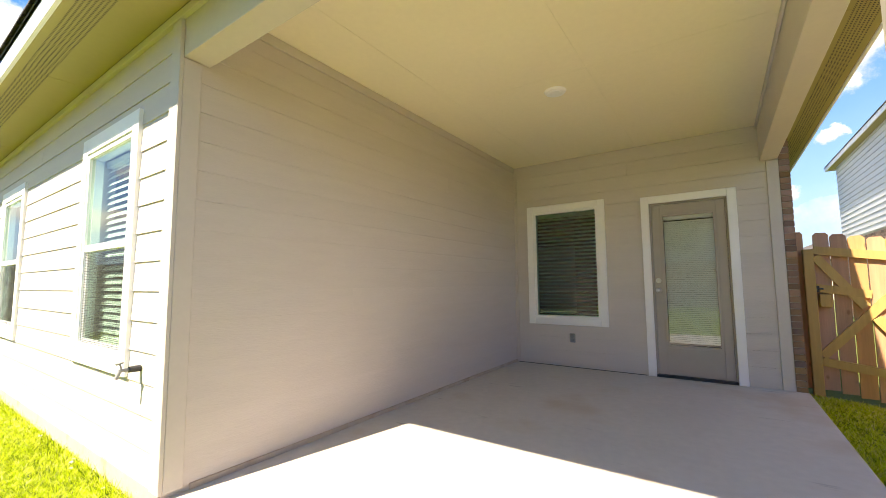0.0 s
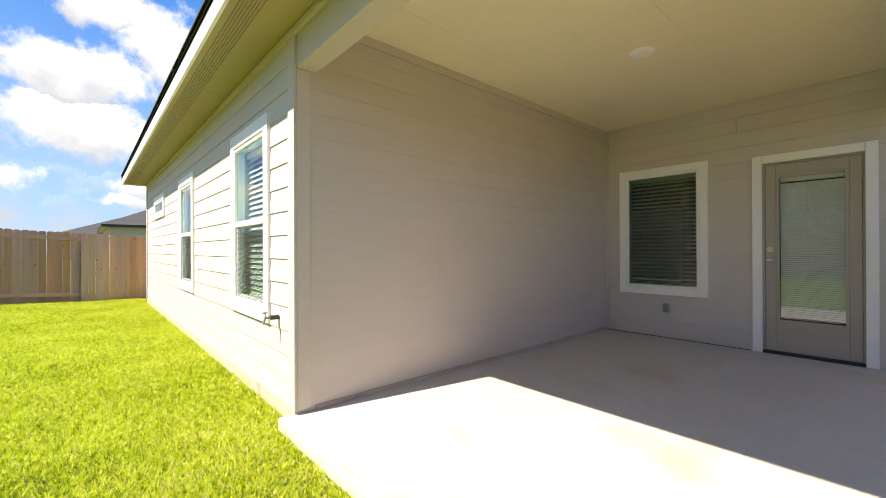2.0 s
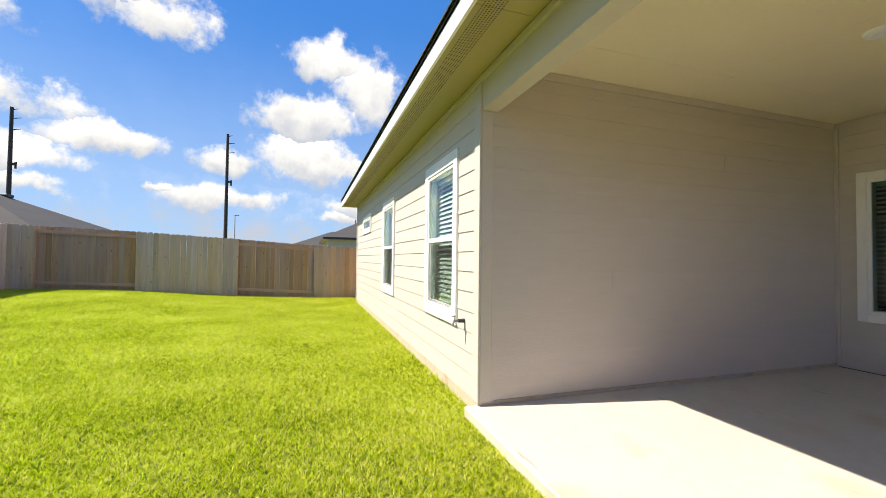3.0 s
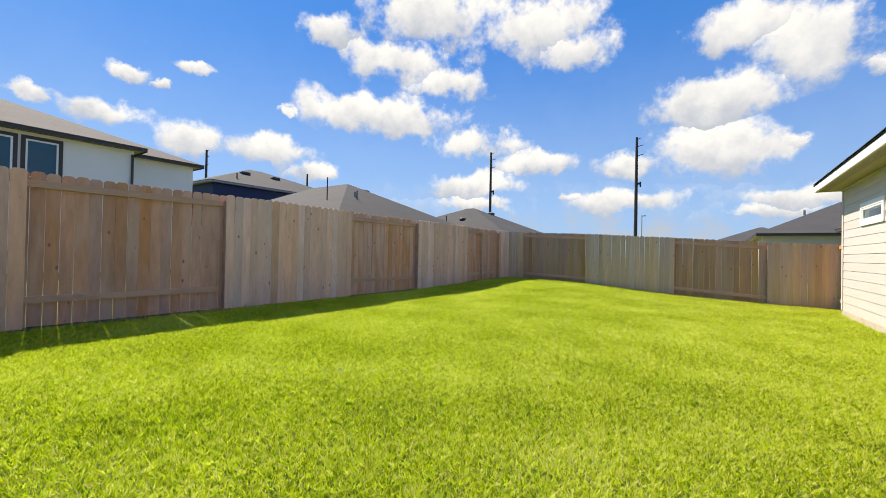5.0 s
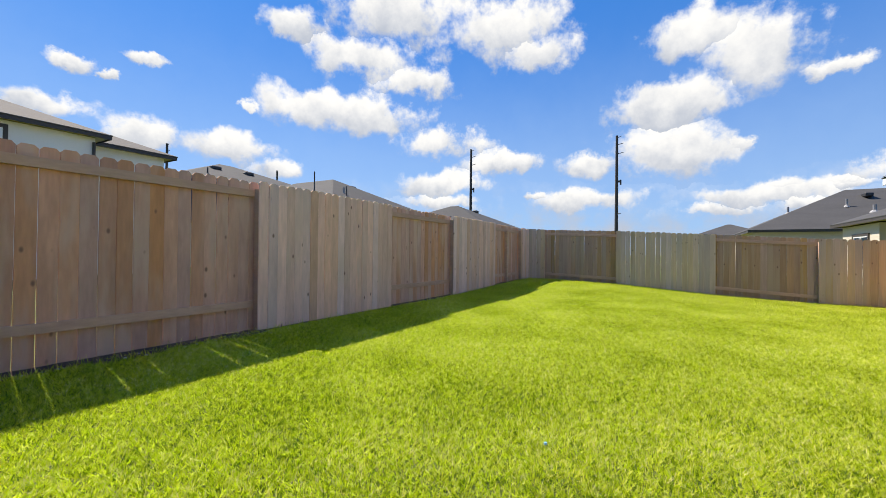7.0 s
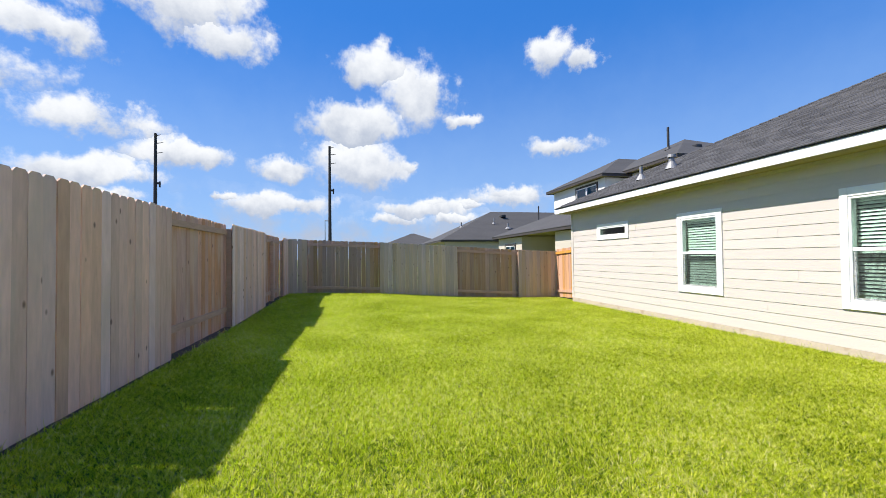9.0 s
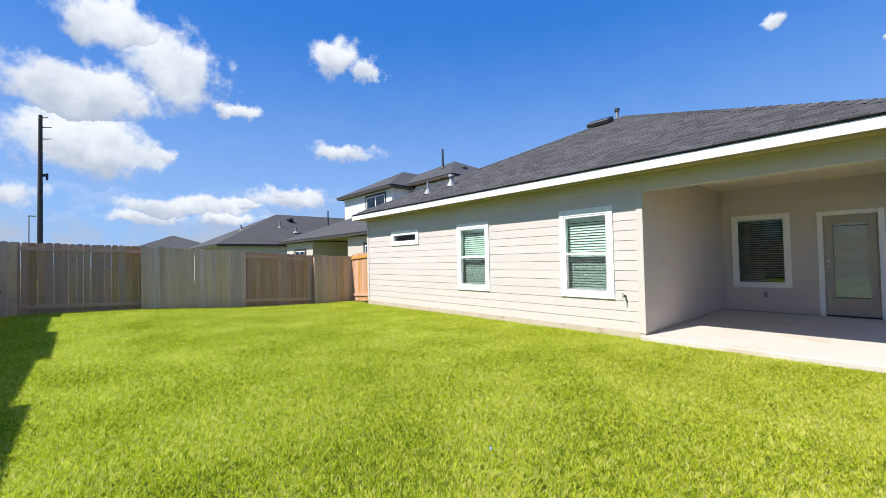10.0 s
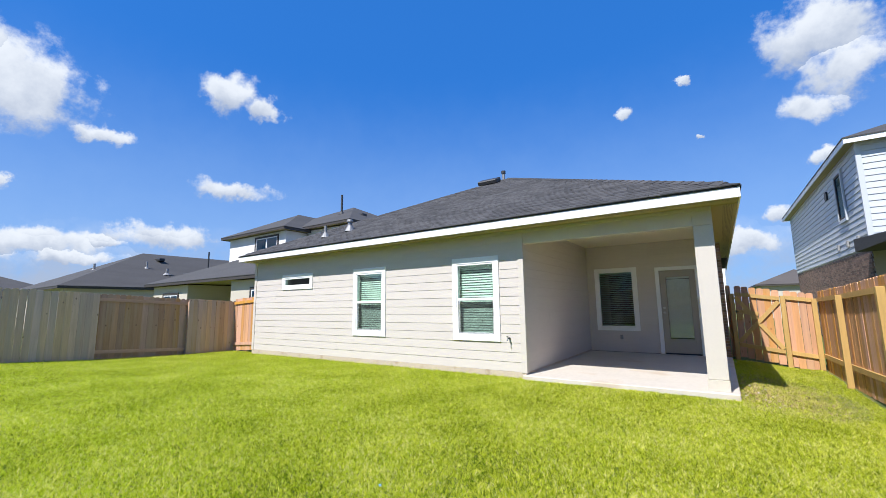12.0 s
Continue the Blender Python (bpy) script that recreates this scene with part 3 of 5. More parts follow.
trim_board("front_beam", 0.003, 2.855, 0.0, 0.15, BEAM_Z, SOFFIT_Z, label="beige boxed beam over the patio opening")
trim_board("side_beam", 2.965, EAST, 0.25, PATIO_D - 0.03, BEAM_Z, CEIL_Z, label="beige boxed beam along the patio's open side")
trim_board("side_beam", 2.857, EAST, 0.0, 0.248, BEAM_Z + 0.001, SOFFIT_Z, label="beige beam end above the column")
trim_board("trim", 2.945, 2.963, 0.26, PATIO_D - 0.03, CEIL_Z - 0.05, CEIL_Z - 0.002, label="beige strip between beam and ceiling")
trim_board("trim", 0.03, 2.94, 0.152, 0.17, BEAM_Z + 0.02, CEIL_Z, label="beige inner face of the front beam")

column = thing("column", "square beige boxed porch column on the patio slab", "column", kind="structure")
slab_part("column_shaft", TRIM_TAN, column, 2.857, EAST, 0.0, 0.245, 0.165, BEAM_Z - 0.002, 0.006)
slab_part("column_base", CONCRETE, column, 2.849, EAST + 0.008, -0.008, 0.253, 0.0, 0.163, 0.004, "pale base block")

bm = bmesh.new()
seams_x, seams_y = (0.0, 0.5, 1.72, 2.95), (0.17, 2.26, PATIO_D)
for i in range(3):
    for j in range(2):
        box(bm, seams_x[i] + 0.0015, seams_x[i + 1] - 0.0015, seams_y[j] + 0.0015, seams_y[j + 1] - 0.0015, CEIL_Z, CEIL_Z + 0.012)
box(bm, 0.0, EAST, 0.17, PATIO_D, CEIL_Z + 0.003, CEIL_Z + 0.03)
tagged(part("ceiling", bm, CEIL), "painted tan panel ceiling of the covered patio", "ceiling", kind="structure")

# slab edge joint along the wall, in dark sealant
for a, b, c, d in ((0.03, 1.73, PATIO_D - 0.02, PATIO_D - 0.004),):
    tagged(slab_part("trim", DKTRIM, None, a, b, c, d, 0.0005, 0.006), "dark joint between slab and wall", "trim", kind="structure")


# ---------------------------------------------------------------- roof
RIDGE_X = (EAVE_W + EAVE_E) / 2
HALF = (EAVE_E - EAVE_W) / 2
PITCH = (5.93 - 2.93) / HALF
ROOF_N = 16.4
roof = thing("roof", "dark grey asphalt-shingle hip roof with white fascia", "roof", kind="structure")
ez, rz = 2.915, 2.915 + PITCH * HALF
a0, a1, a2, a3 = (EAVE_W, EAVE_S, ez), (EAVE_E, EAVE_S, ez), (EAVE_E, ROOF_N, ez), (EAVE_W, ROOF_N, ez)
r0, r1 = (RIDGE_X, EAVE_S + HALF, rz), (RIDGE_X, ROOF_N - HALF, rz)
low = [(v[0], v[1], v[2] - 0.022) for v in (a0, a1, a2, a3)]
poly("roof_deck", [a0, a1, a2, a3, r0, r1, *low], [(0, 1, 4), (1, 2, 5, 4), (2, 3, 5), (3, 0, 4, 5), (0, 6, 7, 1), (1, 7, 8, 2), (2, 8, 9, 3), (3, 9, 6, 0)],
     SHINGLE_FAR, roof)


def shingles():
    rng = random.Random(7)
    k = math.sqrt(1 + PITCH * PITCH)
    sl, verts, faces = 0.142, [], []
    n = int(HALF * k / sl)
    for i in range(n):
        s0, s1 = i * sl, min((i + 1) * sl + 0.03, HALF * k)
        p0, p1 = s0 / k, s1 / k
        x = EAVE_W + p0 + 0.01 + rng.uniform(-0.12, 0.0)
        end = EAVE_E - p0 - 0.01
        while x < end:
            w = rng.choice((0.13, 0.17, 0.21, 0.26, 0.32))
            xa, xb = max(x, EAVE_W + p0 + 0.01), min(x + w - 0.004, end)
            x += w
            if xb - xa < 0.02:
                continue
            h0 = 0.012 + rng.choice((0.0, 0.004))
            y0, y1 = EAVE_S + p0 - (0.02 if i == 0 else 0), EAVE_S + p1
            z0, z1 = ez + PITCH * p0, ez + PITCH * p1
            xa1, xb1 = max(xa, EAVE_W + p1), min(xb, EAVE_E - p1)
            if xb1 <= xa1:
                continue
            q = len(verts)
            verts += [(xa, y0, z0), (xb, y0, z0), (xb, y0, z0 + h0), (xa, y0, z0 + h0), (xb1, y1, z1 + 0.004), (xa1, y1, z1 + 0.004)]
            faces += [(q, q + 1, q + 2, q + 3), (q + 3, q + 2, q + 4, q + 5), (q + 1, q + 4, q + 2), (q, q + 3, q + 5)]
    ob = poly("shingles", verts, faces, SHINGLE, roof, "dark grey laminated shingles in courses")
    tagged(ob, kind="stuff")


shingles()


def ridge_caps(a, b):
    a, b = Vector(a), Vector(b)
    way = (b - a).normalized()
    side = way.cross(Vector((0, 0, 1))).normalized()
    n = int((b - a).length / 0.2)
    verts, faces = [], []
    for i in range(n):
        p, e = a + way * (i * 0.2), a + way * (i * 0.2 + 0.24)
        q = len(verts)
        for c, up in ((p, 0.032), (e, 0.018)):
            verts += [tuple(c - side * 0.13 + Vector((0, 0, up - 0.055))), tuple(c + Vector((0, 0, up))), tuple(c + side * 0.13 + Vector((0, 0, up - 0.055)))]
        faces += [(q, q + 1, q + 4, q + 3), (q + 1, q + 2, q + 5, q + 4), (q, q + 2, q + 1)]
    tagged(poly("ridge_caps", verts, faces, SHINGLE, roof, "overlapping ridge cap shingles"), kind="stuff")


for corner in (a0, a1):
    ridge_caps(Vector(corner).lerp(Vector(r0), 0.025), r0)
ridge_caps(r0, r1)
slab_part("fascia", WHITE, roof, EAVE_W + 0.02, EAVE_E - 0.02, EAVE_S + 0.012, EAVE_S + 0.035, SOFFIT_Z - 0.01, ez - 0.024, 0.003, "white painted fascia board")
slab_part("fascia", WHITE, roof, EAVE_E - 0.042, EAVE_E - 0.02, EAVE_S + 0.037, ROOF_N - 0.03, SOFFIT_Z - 0.01, ez - 0.024, 0.003, "white painted fascia board")
slab_part("fascia", WHITE, roof, EAVE_W + 0.02, EAVE_W + 0.042, EAVE_S + 0.037, ROOF_N - 0.03, SOFFIT_Z - 0.01, ez - 0.024, 0.003, "white painted fascia board")


def soffit_strip(x0, x1, y0, y1, along):
    """Soffit panels with a perforated strip next to the fascia."""
    n = max(1, int(round(((x1 - x0) if along == "x" else (y1 - y0)) / 2.44)))
    bmp = bmesh.new()
    holes_v, holes_f = [], []
    for i in range(n):
        if along == "x":
            a, b = x0 + (x1 - x0) * i / n, x0 + (x1 - x0) * (i + 1) / n
            box(bmp, a + 0.002, b - 0.002, y0, y1, SOFFIT_Z, SOFFIT_Z + 0.012)
        else:
            a, b = y0 + (y1 - y0) * i / n, y0 + (y1 - y0) * (i + 1) / n
            box(bmp, x0, x1, a + 0.002, b - 0.002, SOFFIT_Z, SOFFIT_Z + 0.012)
    ob = part("soffit", bmp, SOFFIT, roof, "tan vented soffit panels, colour darkened for the eave shade")
    step, rows = 0.022, 7
    length = (x1 - x0) if along == "x" else (y1 - y0)
    for j in range(rows):
        for i in range(int(length / step) - 1):
            u = i * step + (step / 2 if j % 2 else 0) + 0.02
            o = 0.05 + j * 0.021
            if along == "x":
                cx, cy = x0 + u, y0 + o
            else:
                cx, cy = x1 - o, y0 + u
            q, s = len(holes_v), 0.0052
            holes_v += [(cx - s, cy - s, SOFFIT_Z - 0.0012), (cx + s, cy - s, SOFFIT_Z - 0.0012), (cx + s, cy + s, SOFFIT_Z - 0.0012), (cx - s, cy + s, SOFFIT_Z - 0.0012)]
            holes_f.append((q, q + 3, q + 2, q + 1))
    tagged(poly("vent_perforations", holes_v, holes_f, DKTRIM, ob), kind="stuff")


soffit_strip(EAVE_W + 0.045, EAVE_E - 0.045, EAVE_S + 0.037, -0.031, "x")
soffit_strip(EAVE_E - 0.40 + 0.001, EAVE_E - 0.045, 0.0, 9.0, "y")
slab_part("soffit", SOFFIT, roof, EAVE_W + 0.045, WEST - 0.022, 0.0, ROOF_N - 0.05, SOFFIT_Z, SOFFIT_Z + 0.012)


def roof_z(y):
    return ez + PITCH * (y - EAVE_S)


def roof_vent(x, y):
    v = thing("roof_vent", "small galvanised plumbing vent with flashing on the shingles", "roof vent", "roof vents", at=(x, y, roof_z(y)))
    bm = bmesh.new()
    cyl(bm, (0, 0, 0.0), (0, 0, 0.34), 0.04, 0.04)
    part("pipe", bm, GALV, v)
    bm = bmesh.new()
    cyl(bm, (0, 0, -0.02), (0, 0, 0.14), 0.14, 0.045)
    part("flashing", bm, GALV, v)
    return v


roof_vent(-6.35, 0.45)
cap_vent = thing("roof_vent", "galvanised flue vent with a round cap on the shingles", "roof vent", "roof vents", at=(-5.75, 0.85, roof_z(0.85)))
for nm, a, b, ra, rb in (("flashing", -0.03, 0.15, 0.16, 0.07), ("pipe", 0.1, 0.27, 0.065, 0.065), ("cap", 0.26, 0.33, 0.10, 0.085)):
    bm = bmesh.new()
    cyl(bm, (0, 0, a), (0, 0, b), ra, rb, 16)
    part(nm, bm, GALV, cap_vent)
box_vent = thing("box_vent", "low black box vent on the roof near the ridge", "roof vent", at=(-3.4, 5.35, roof_z(5.35)))
bm = bmesh.new()
bmesh.ops.create_cube(bm, size=1, matrix=Matrix.Rotation(math.atan(PITCH), 4, "X") @ Matrix.Translation((0, 0, 0.09)) @ Matrix.Diagonal((0.75, 0.42, 0.16, 1)))
bmesh.ops.bevel(bm, geom=bm.edges[:], offset=0.03, segments=1, affect="EDGES")
part("hood", bm, DARKMETAL, box_vent)
flue = thing("flue_pipe", "dark vent stack with a cap behind the roof ridge", "roof vent", at=(-3.15, 6.0, rz - 0.1))
bm = bmesh.new()
cyl(bm, (0, 0, 0), (0, 0, 0.38), 0.05)
part("pipe", bm, GALV, flue)
bm = bmesh.new()
cyl(bm, (0, 0, 0.34), (0, 0, 0.44), 0.08)
part("cap", bm, DARKMETAL, flue)


# ---------------------------------------------------------------- windows, door and blinds
def sheet(name, mat, m, u0, u1, out, z0, z1, owner):
    """One sheet of glass that faces outwards."""
    return poly(name, [tuple(m @ Vector(p)) for p in ((u0, out, z0), (u1, out, z0), (u1, out, z1), (u0, out, z1))], [(0, 1, 2, 3)], mat, owner)


def window(name, o, h, m, label, two=True, screen=True, sill=True, trim_mat=WHITE):
    """o: outer edge of the casing, h: the opening in the wall; local (u, out, z)."""
    w = tagged(new(name), label, "window", kind="structure")
    u0, u1, z0, z1 = o
    a, b, c, d = h

    def p(nm, mat, *v, parent=w, bev=0.003, lab=""):
        bm = bmesh.new()
        box(bm, *v, bevel=bev)
        bm.transform(m)
        bmesh.ops.reverse_faces(bm, faces=bm.faces[:])
        return part(nm, bm, mat, parent, lab)

    p("casing_side", trim_mat, u0, a, 0.002, 0.034, z0, z1)
    p("casing_side", trim_mat, b, u1, 0.002, 0.034, z0, z1)
    p("casing_head", trim_mat, a + 0.001, b - 0.001, 0.002, 0.033, d, z1)
    p("casing_sill", trim_mat, a + 0.001, b - 0.001, 0.002, 0.033, z0, c)
    f = 0.036
    fr = p("frame_side", VINYL, a, a + f, -0.07, 0.024, c, d)
    p("frame_side", VINYL, b - f, b, -0.07, 0.024, c, d)
    p("frame_head", VINYL, a + f, b - f, -0.07, 0.023, d - f, d)
    p("frame_foot", VINYL, a + f, b - f, -0.07, 0.023, c, c + f)
    mid = (c + d) / 2 if two else None
    if two:
        p("meeting_rail", VINYL, a + f, b - f, -0.045, 0.017, mid - 0.026, mid + 0.026)
        s = 0.03
        p("sash_side", VINYL, a + f, a + f + s, -0.035, 0.004, c + f, mid - 0.026)
        p("sash_side", VINYL, b - f - s, b - f, -0.035, 0.004, c + f, mid - 0.026)
        p("sash_foot", VINYL, a + f + s, b - f - s, -0.035, 0.004, c + f, c + f + s)
        panes = ((a + f, b - f, mid + 0.026, d - f, 0.005), (a + f + s, b - f - s, c + f + s, mid - 0.026, -0.012))
    else:
        panes = ((a + f, b - f, c + f, d - f, 0.002),)
    for q in panes:
        g = sheet("pane", GLASS, m, q[0] + 0.0005, q[1] - 0.0005, q[4], q[2] + 0.0005, q[3] - 0.0005, w)
        g.visible_shadow = False
    if two and screen:
        # fine insect screen as a grid of thin wires
        verts, faces = [], []
        x0, x1, y0, y1 = a + f, b - f, c + f, mid - 0.026

        def bar(u_0, u_1, v0, v1):
            k = len(verts)
            verts.extend(tuple(m @ Vector(t)) for t in ((u_0, 0.009, v0), (u_1, 0.009, v0), (u_1, 0.009, v1), (u_0, 0.009, v1)))
            faces.append((k, k + 1, k + 2, k + 3))
        n = int((x1 - x0) / 0.012)
        for i in range(1, n):
            u = x0 + (x1 - x0) * i / n
            bar(u - 0.0012, u + 0.0012, y0, y1)
        n = int((y1 - y0) / 0.012)
        for i in range(1, n):
            v = y0 + (y1 - y0) * i / n
            bar(x0, x1, v - 0.0012, v + 0.0012)
        tagged(poly("insect_screen", verts, faces, SCREEN, w, "dark insect screen over the lower sash"), kind="stuff")
    return w


def blind(a, b, c, d, out, m, tilt, label, pitch=0.052, depth=0.05, parts_group="window blinds"):
    bl = thing("window_blind", label, "blind", parts_group)
    bm = bmesh.new()
    box(bm, a, b, out - 0.05, out, d - 0.05, d, 0.004)
    bm.transform(m)
    bmesh.ops.reverse_faces(bm, faces=bm.faces[:])
    part("headrail", bm, SLAT, bl)
    ct, st = math.cos(tilt), math.sin(tilt)
    bm = bmesh.new()
    half = depth / 2
    prof = [(-half, 0.0), (0.0, 0.0025), (half, 0.0)]
    rows = []
    for o, z in prof:
        oo, zz = o * ct - z * st, o * st + z * ct
        rows.append([bm.verts.new(m @ Vector((a, oo, zz))), bm.verts.new(m @ Vector((b, oo, zz)))])
    for i in range(2):
        bm.faces.new((rows[i][0], rows[i][1], rows[i + 1][1], rows[i + 1][0]))
    me = mesh_of("slat", bm, SLAT)
    z = d - 0.075
    while z > c + 0.03:
        s = new("slat", me)
        s.parent = bl
        s.location = (m.to_3x3() @ Vector((0, out - 0.025, z)))
        z -= pitch
    bm = bmesh.new()
    box(bm, a, b, out - 0.045, out - 0.005, z + 0.012, z + 0.03, 0.003)
    bm.transform(m)
    bmesh.ops.reverse_faces(bm, faces=bm.faces[:])
    part("bottom_rail", bm, SLAT, bl)
    return bl


window("window_1", W1, H1, FACADE, "white single-hung window with closed blinds in beige siding")
window("window_2", W2, H2, FACADE, "white single-hung window with closed blinds in beige siding")
window("window_3", W3, H3, FACADE, "small high transom window with wide white casing", two=False)
window("window_4", PW, HP, BACK, "white-cased patio window with half-open blinds", two=False)
blind(H1[0] + 0.015, H1[1] - 0.015, H1[2] + 0.03, H1[3] - 0.03, -0.09, FACADE, radians(-56), "white slatted blind lowered behind the window")
blind(H2[0] + 0.015, H2[1] - 0.015, H2[2] + 0.03, H2[3] - 0.03, -0.09, FACADE, radians(-56), "white slatted blind lowered behind the window")
blind(HP[0] + 0.015, HP[1] - 0.015, HP[2] + 0.02, HP[3] - 0.03, -0.09, BACK, radians(25), "white slatted blind lowered with slats open")


def build_door():
    d = tagged(new("door_1"), "closed taupe patio door with full blind-filled glass", "door", kind="structure")
    u0, u1, z0, z1 = DR
    a, b, _, t = HD

    def p(nm, mat, *v, parent=d, bev=0.003, lab=""):
        bm = bmesh.new()
        box(bm, *v, bevel=bev)
        bm.transform(BACK)
        bmesh.ops.reverse_faces(bm, faces=bm.faces[:])
        return part(nm, bm, mat, parent, lab)

    p("casing_side", WHITE, u0, a, 0.002, 0.036, 0.002, z1, lab="white door casing")
    p("casing_side", WHITE, b, u1, 0.002, 0.036, 0.002, z1, lab="white door casing")
    p("casing_head", WHITE, a + 0.001, b - 0.001, 0.002, 0.035, t, z1, lab="white door casing")
    p("jamb", DOOR, a + 0.0005, a + 0.02, -0.13, 0.0, 0.03, t)
    p("jamb", DOOR, b - 0.02, b - 0.0005, -0.13, 0.0, 0.03, t)
    p("jamb", DOOR, a + 0.02, b - 0.02, -0.13, 0.0, t - 0.02, t - 0.0005)
    p("threshold", DARKMETAL, a + 0.001, b - 0.001, -0.14, 0.03, 0.001, 0.028, lab="dark metal threshold")
    sa, sb, s0, s1 = a + 0.023, b - 0.023, 0.032, t - 0.023
    ga, gb, g0, g1 = 1.955, 2.535, 0.355, 1.985
    # slab as stiles and rails round the glass
    p("stile", DOOR, sa, ga, -0.055, -0.012, s0, s1)
    p("stile", DOOR, gb, sb, -0.055, -0.012, s0, s1)
    p("rail", DOOR, ga, gb, -0.055, -0.0122, s0, g0)
    p("rail", DOOR, ga, gb, -0.055, -0.0122, g1, s1)
    for q in ((ga, ga + 0.03, g0, g1), (gb - 0.03, gb, g0, g1), (ga + 0.03, gb - 0.03, g0, g0 + 0.03), (ga + 0.03, gb - 0.03, g1 - 0.03, g1)):
        p("glass_bead", DOOR, q[0], q[1], -0.03, -0.003, q[2], q[3])
    g = sheet("pane", GLASS_DOOR, BACK, ga + 0.03, gb - 0.03, -0.024, g0 + 0.03, g1 - 0.03, d)
    g.visible_shadow = False
    for z, r, nm in ((1.045, 0.029, "knob"), (1.165, 0.026, "deadbolt")):
        bm = bmesh.new()
        u = 1.905
        cyl(bm, (u, -0.012, z), (u, 0.0, z), 0.032, 0.03, 20)
        k = part(nm, bm, METAL, d, "brushed nickel " + nm)
        bm2 = bmesh.new()
        if nm == "knob":
            cyl(bm2, (u, 0.0, z), (u, 0.03, z), 0.012, 0.012, 12)
            bmesh.ops.create_uvsphere(bm2, u_segments=16, v_segments=10, radius=r, matrix=Matrix.Translation((u, 0.05, z)) @ Matrix.Diagonal((1, 0.75, 1, 1)))
        else:
            cyl(bm2, (u, 0.0, z), (u, 0.014, z), 0.022, 0.02, 16)
        bm2.transform(BACK)
        bmesh.ops.recalc_face_normals(bm2, faces=bm2.faces[:])
        k.data.transform(BACK)
        part("knob_ball" if nm == "knob" else "cylinder", bm2, METAL, k)
    blind(ga + 0.032, gb - 0.032, g0 + 0.035, g1 - 0.025, -0.035, BACK, radians(74), "narrow white blind inside the door glass", 0.0225, 0.022, "door blind")


build_door()
# rooms added behind the openings, their near-black colour standing for the unlit interior
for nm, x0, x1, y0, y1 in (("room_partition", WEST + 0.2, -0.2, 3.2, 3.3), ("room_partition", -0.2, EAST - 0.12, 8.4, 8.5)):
    tagged(slab_part(nm, SHADEIN, None, x0, x1, y0, y1, -0.04, 2.7), "plain added inner wall, coloured near black for the unlit interior", "wall", kind="structure")
tagged(slab_part("ceiling_inside", SHADEIN, None, WEST + 0.17, -0.17, 0.17, 15.7, 2.70, 2.73), "plain ceiling inside, coloured near black for the unlit interior", "ceiling", kind="structure")
tagged(slab_part("ceiling_inside", SHADEIN, None, -0.165, EAST - 0.12, PATIO_D + 0.17, 15.7, 2.70, 2.73), "plain ceiling inside, coloured near black for the unlit interior", "ceiling", kind="structure")

# ---------------------------------------------------------------- small fixtures on the house
lamp = thing("ceiling_light", "round white recessed downlight, off, in the patio ceiling", "ceiling light", at=(1.375, 2.53, CEIL_Z))
bm = bmesh.new()
cyl(bm, (0, 0, -0.016), (0, 0, 0.0), 0.088, 0.1, 32)
part("ring", bm, WHITE, lamp)
bm = bmesh.new()
cyl(bm, (0, 0, -0.024), (0, 0, -0.0165), 0.055, 0.066, 32)
part("lens", bm, VINYL, lamp, "frosted white lens")

outlet = thing("outlet_box", "grey weatherproof outlet box on beige siding", "outlet", at=(0.828, PATIO_D - 0.017, 0.395))
bm = bmesh.new()
box(bm, -0.037, 0.037, -0.022, 0.0, -0.06, 0.06, 0.006)
part("plate", bm, GREYBOX, outlet)
for dz in (-0.028, 0.028):
    bm = bmesh.new()
    box(bm, -0.024, 0.024, -0.034, -0.023, dz - 0.02, dz + 0.02, 0.005)
    part("cover", bm, GALV, outlet)

bib = thing("hose_tap", "brass hose tap with a foam sleeve on the siding", "tap", at=(-0.315, -0.014, 0.66))
bm = bmesh.new()
cyl(bm, (0, 0, 0), (0, -0.07, 0), 0.024, 0.022)
part("sleeve", bm, DARKMETAL, bib, "black foam sleeve")
bm = bmesh.new()
cyl(bm, (0, -0.07, 0), (0, -0.13, 0), 0.012)
cyl(bm, (0, -0.12, 0.0), (0, -0.145, -0.055), 0.013)
part("spout", bm, GALV, bib)
bm = bmesh.new()
cyl(bm, (0, -0.11, 0), (0, -0.125, 0.05), 0.006)
cyl(bm, (0, -0.125, 0.047), (0, -0.128, 0.058), 0.026, 0.026, 10)
part("handle", bm, GALV, bib)
bib.scale = (0.8, 0.8, 0.8)

# ---------------------------------------------------------------- fences
BOARD_W, BOARD_T = 0.1415, 0.016


def board_mesh(name, h, mat):
    """A dog-eared picket standing on its origin, facing +y."""
    w, t, e = 0.0695, BOARD_T / 2, 0.028
    prof = [(-w, 0), (w, 0), (w, h - e), (w - e, h), (-w + e, h), (-w, h - e)]
    verts = [(x, -t, z) for x, z in prof] + [(x, t, z) for x, z in prof]
    faces = [(0, 1, 2, 3, 4, 5), (11, 10, 9, 8, 7, 6)] + [(i, i + 6, (i + 1) % 6 + 6, (i + 1) % 6) for i in range(6)]
    me = bpy.data.meshes.new(name)
    me.from_pydata(verts, [], faces)
    me.materials.append(mat)
    me.update()
    return me


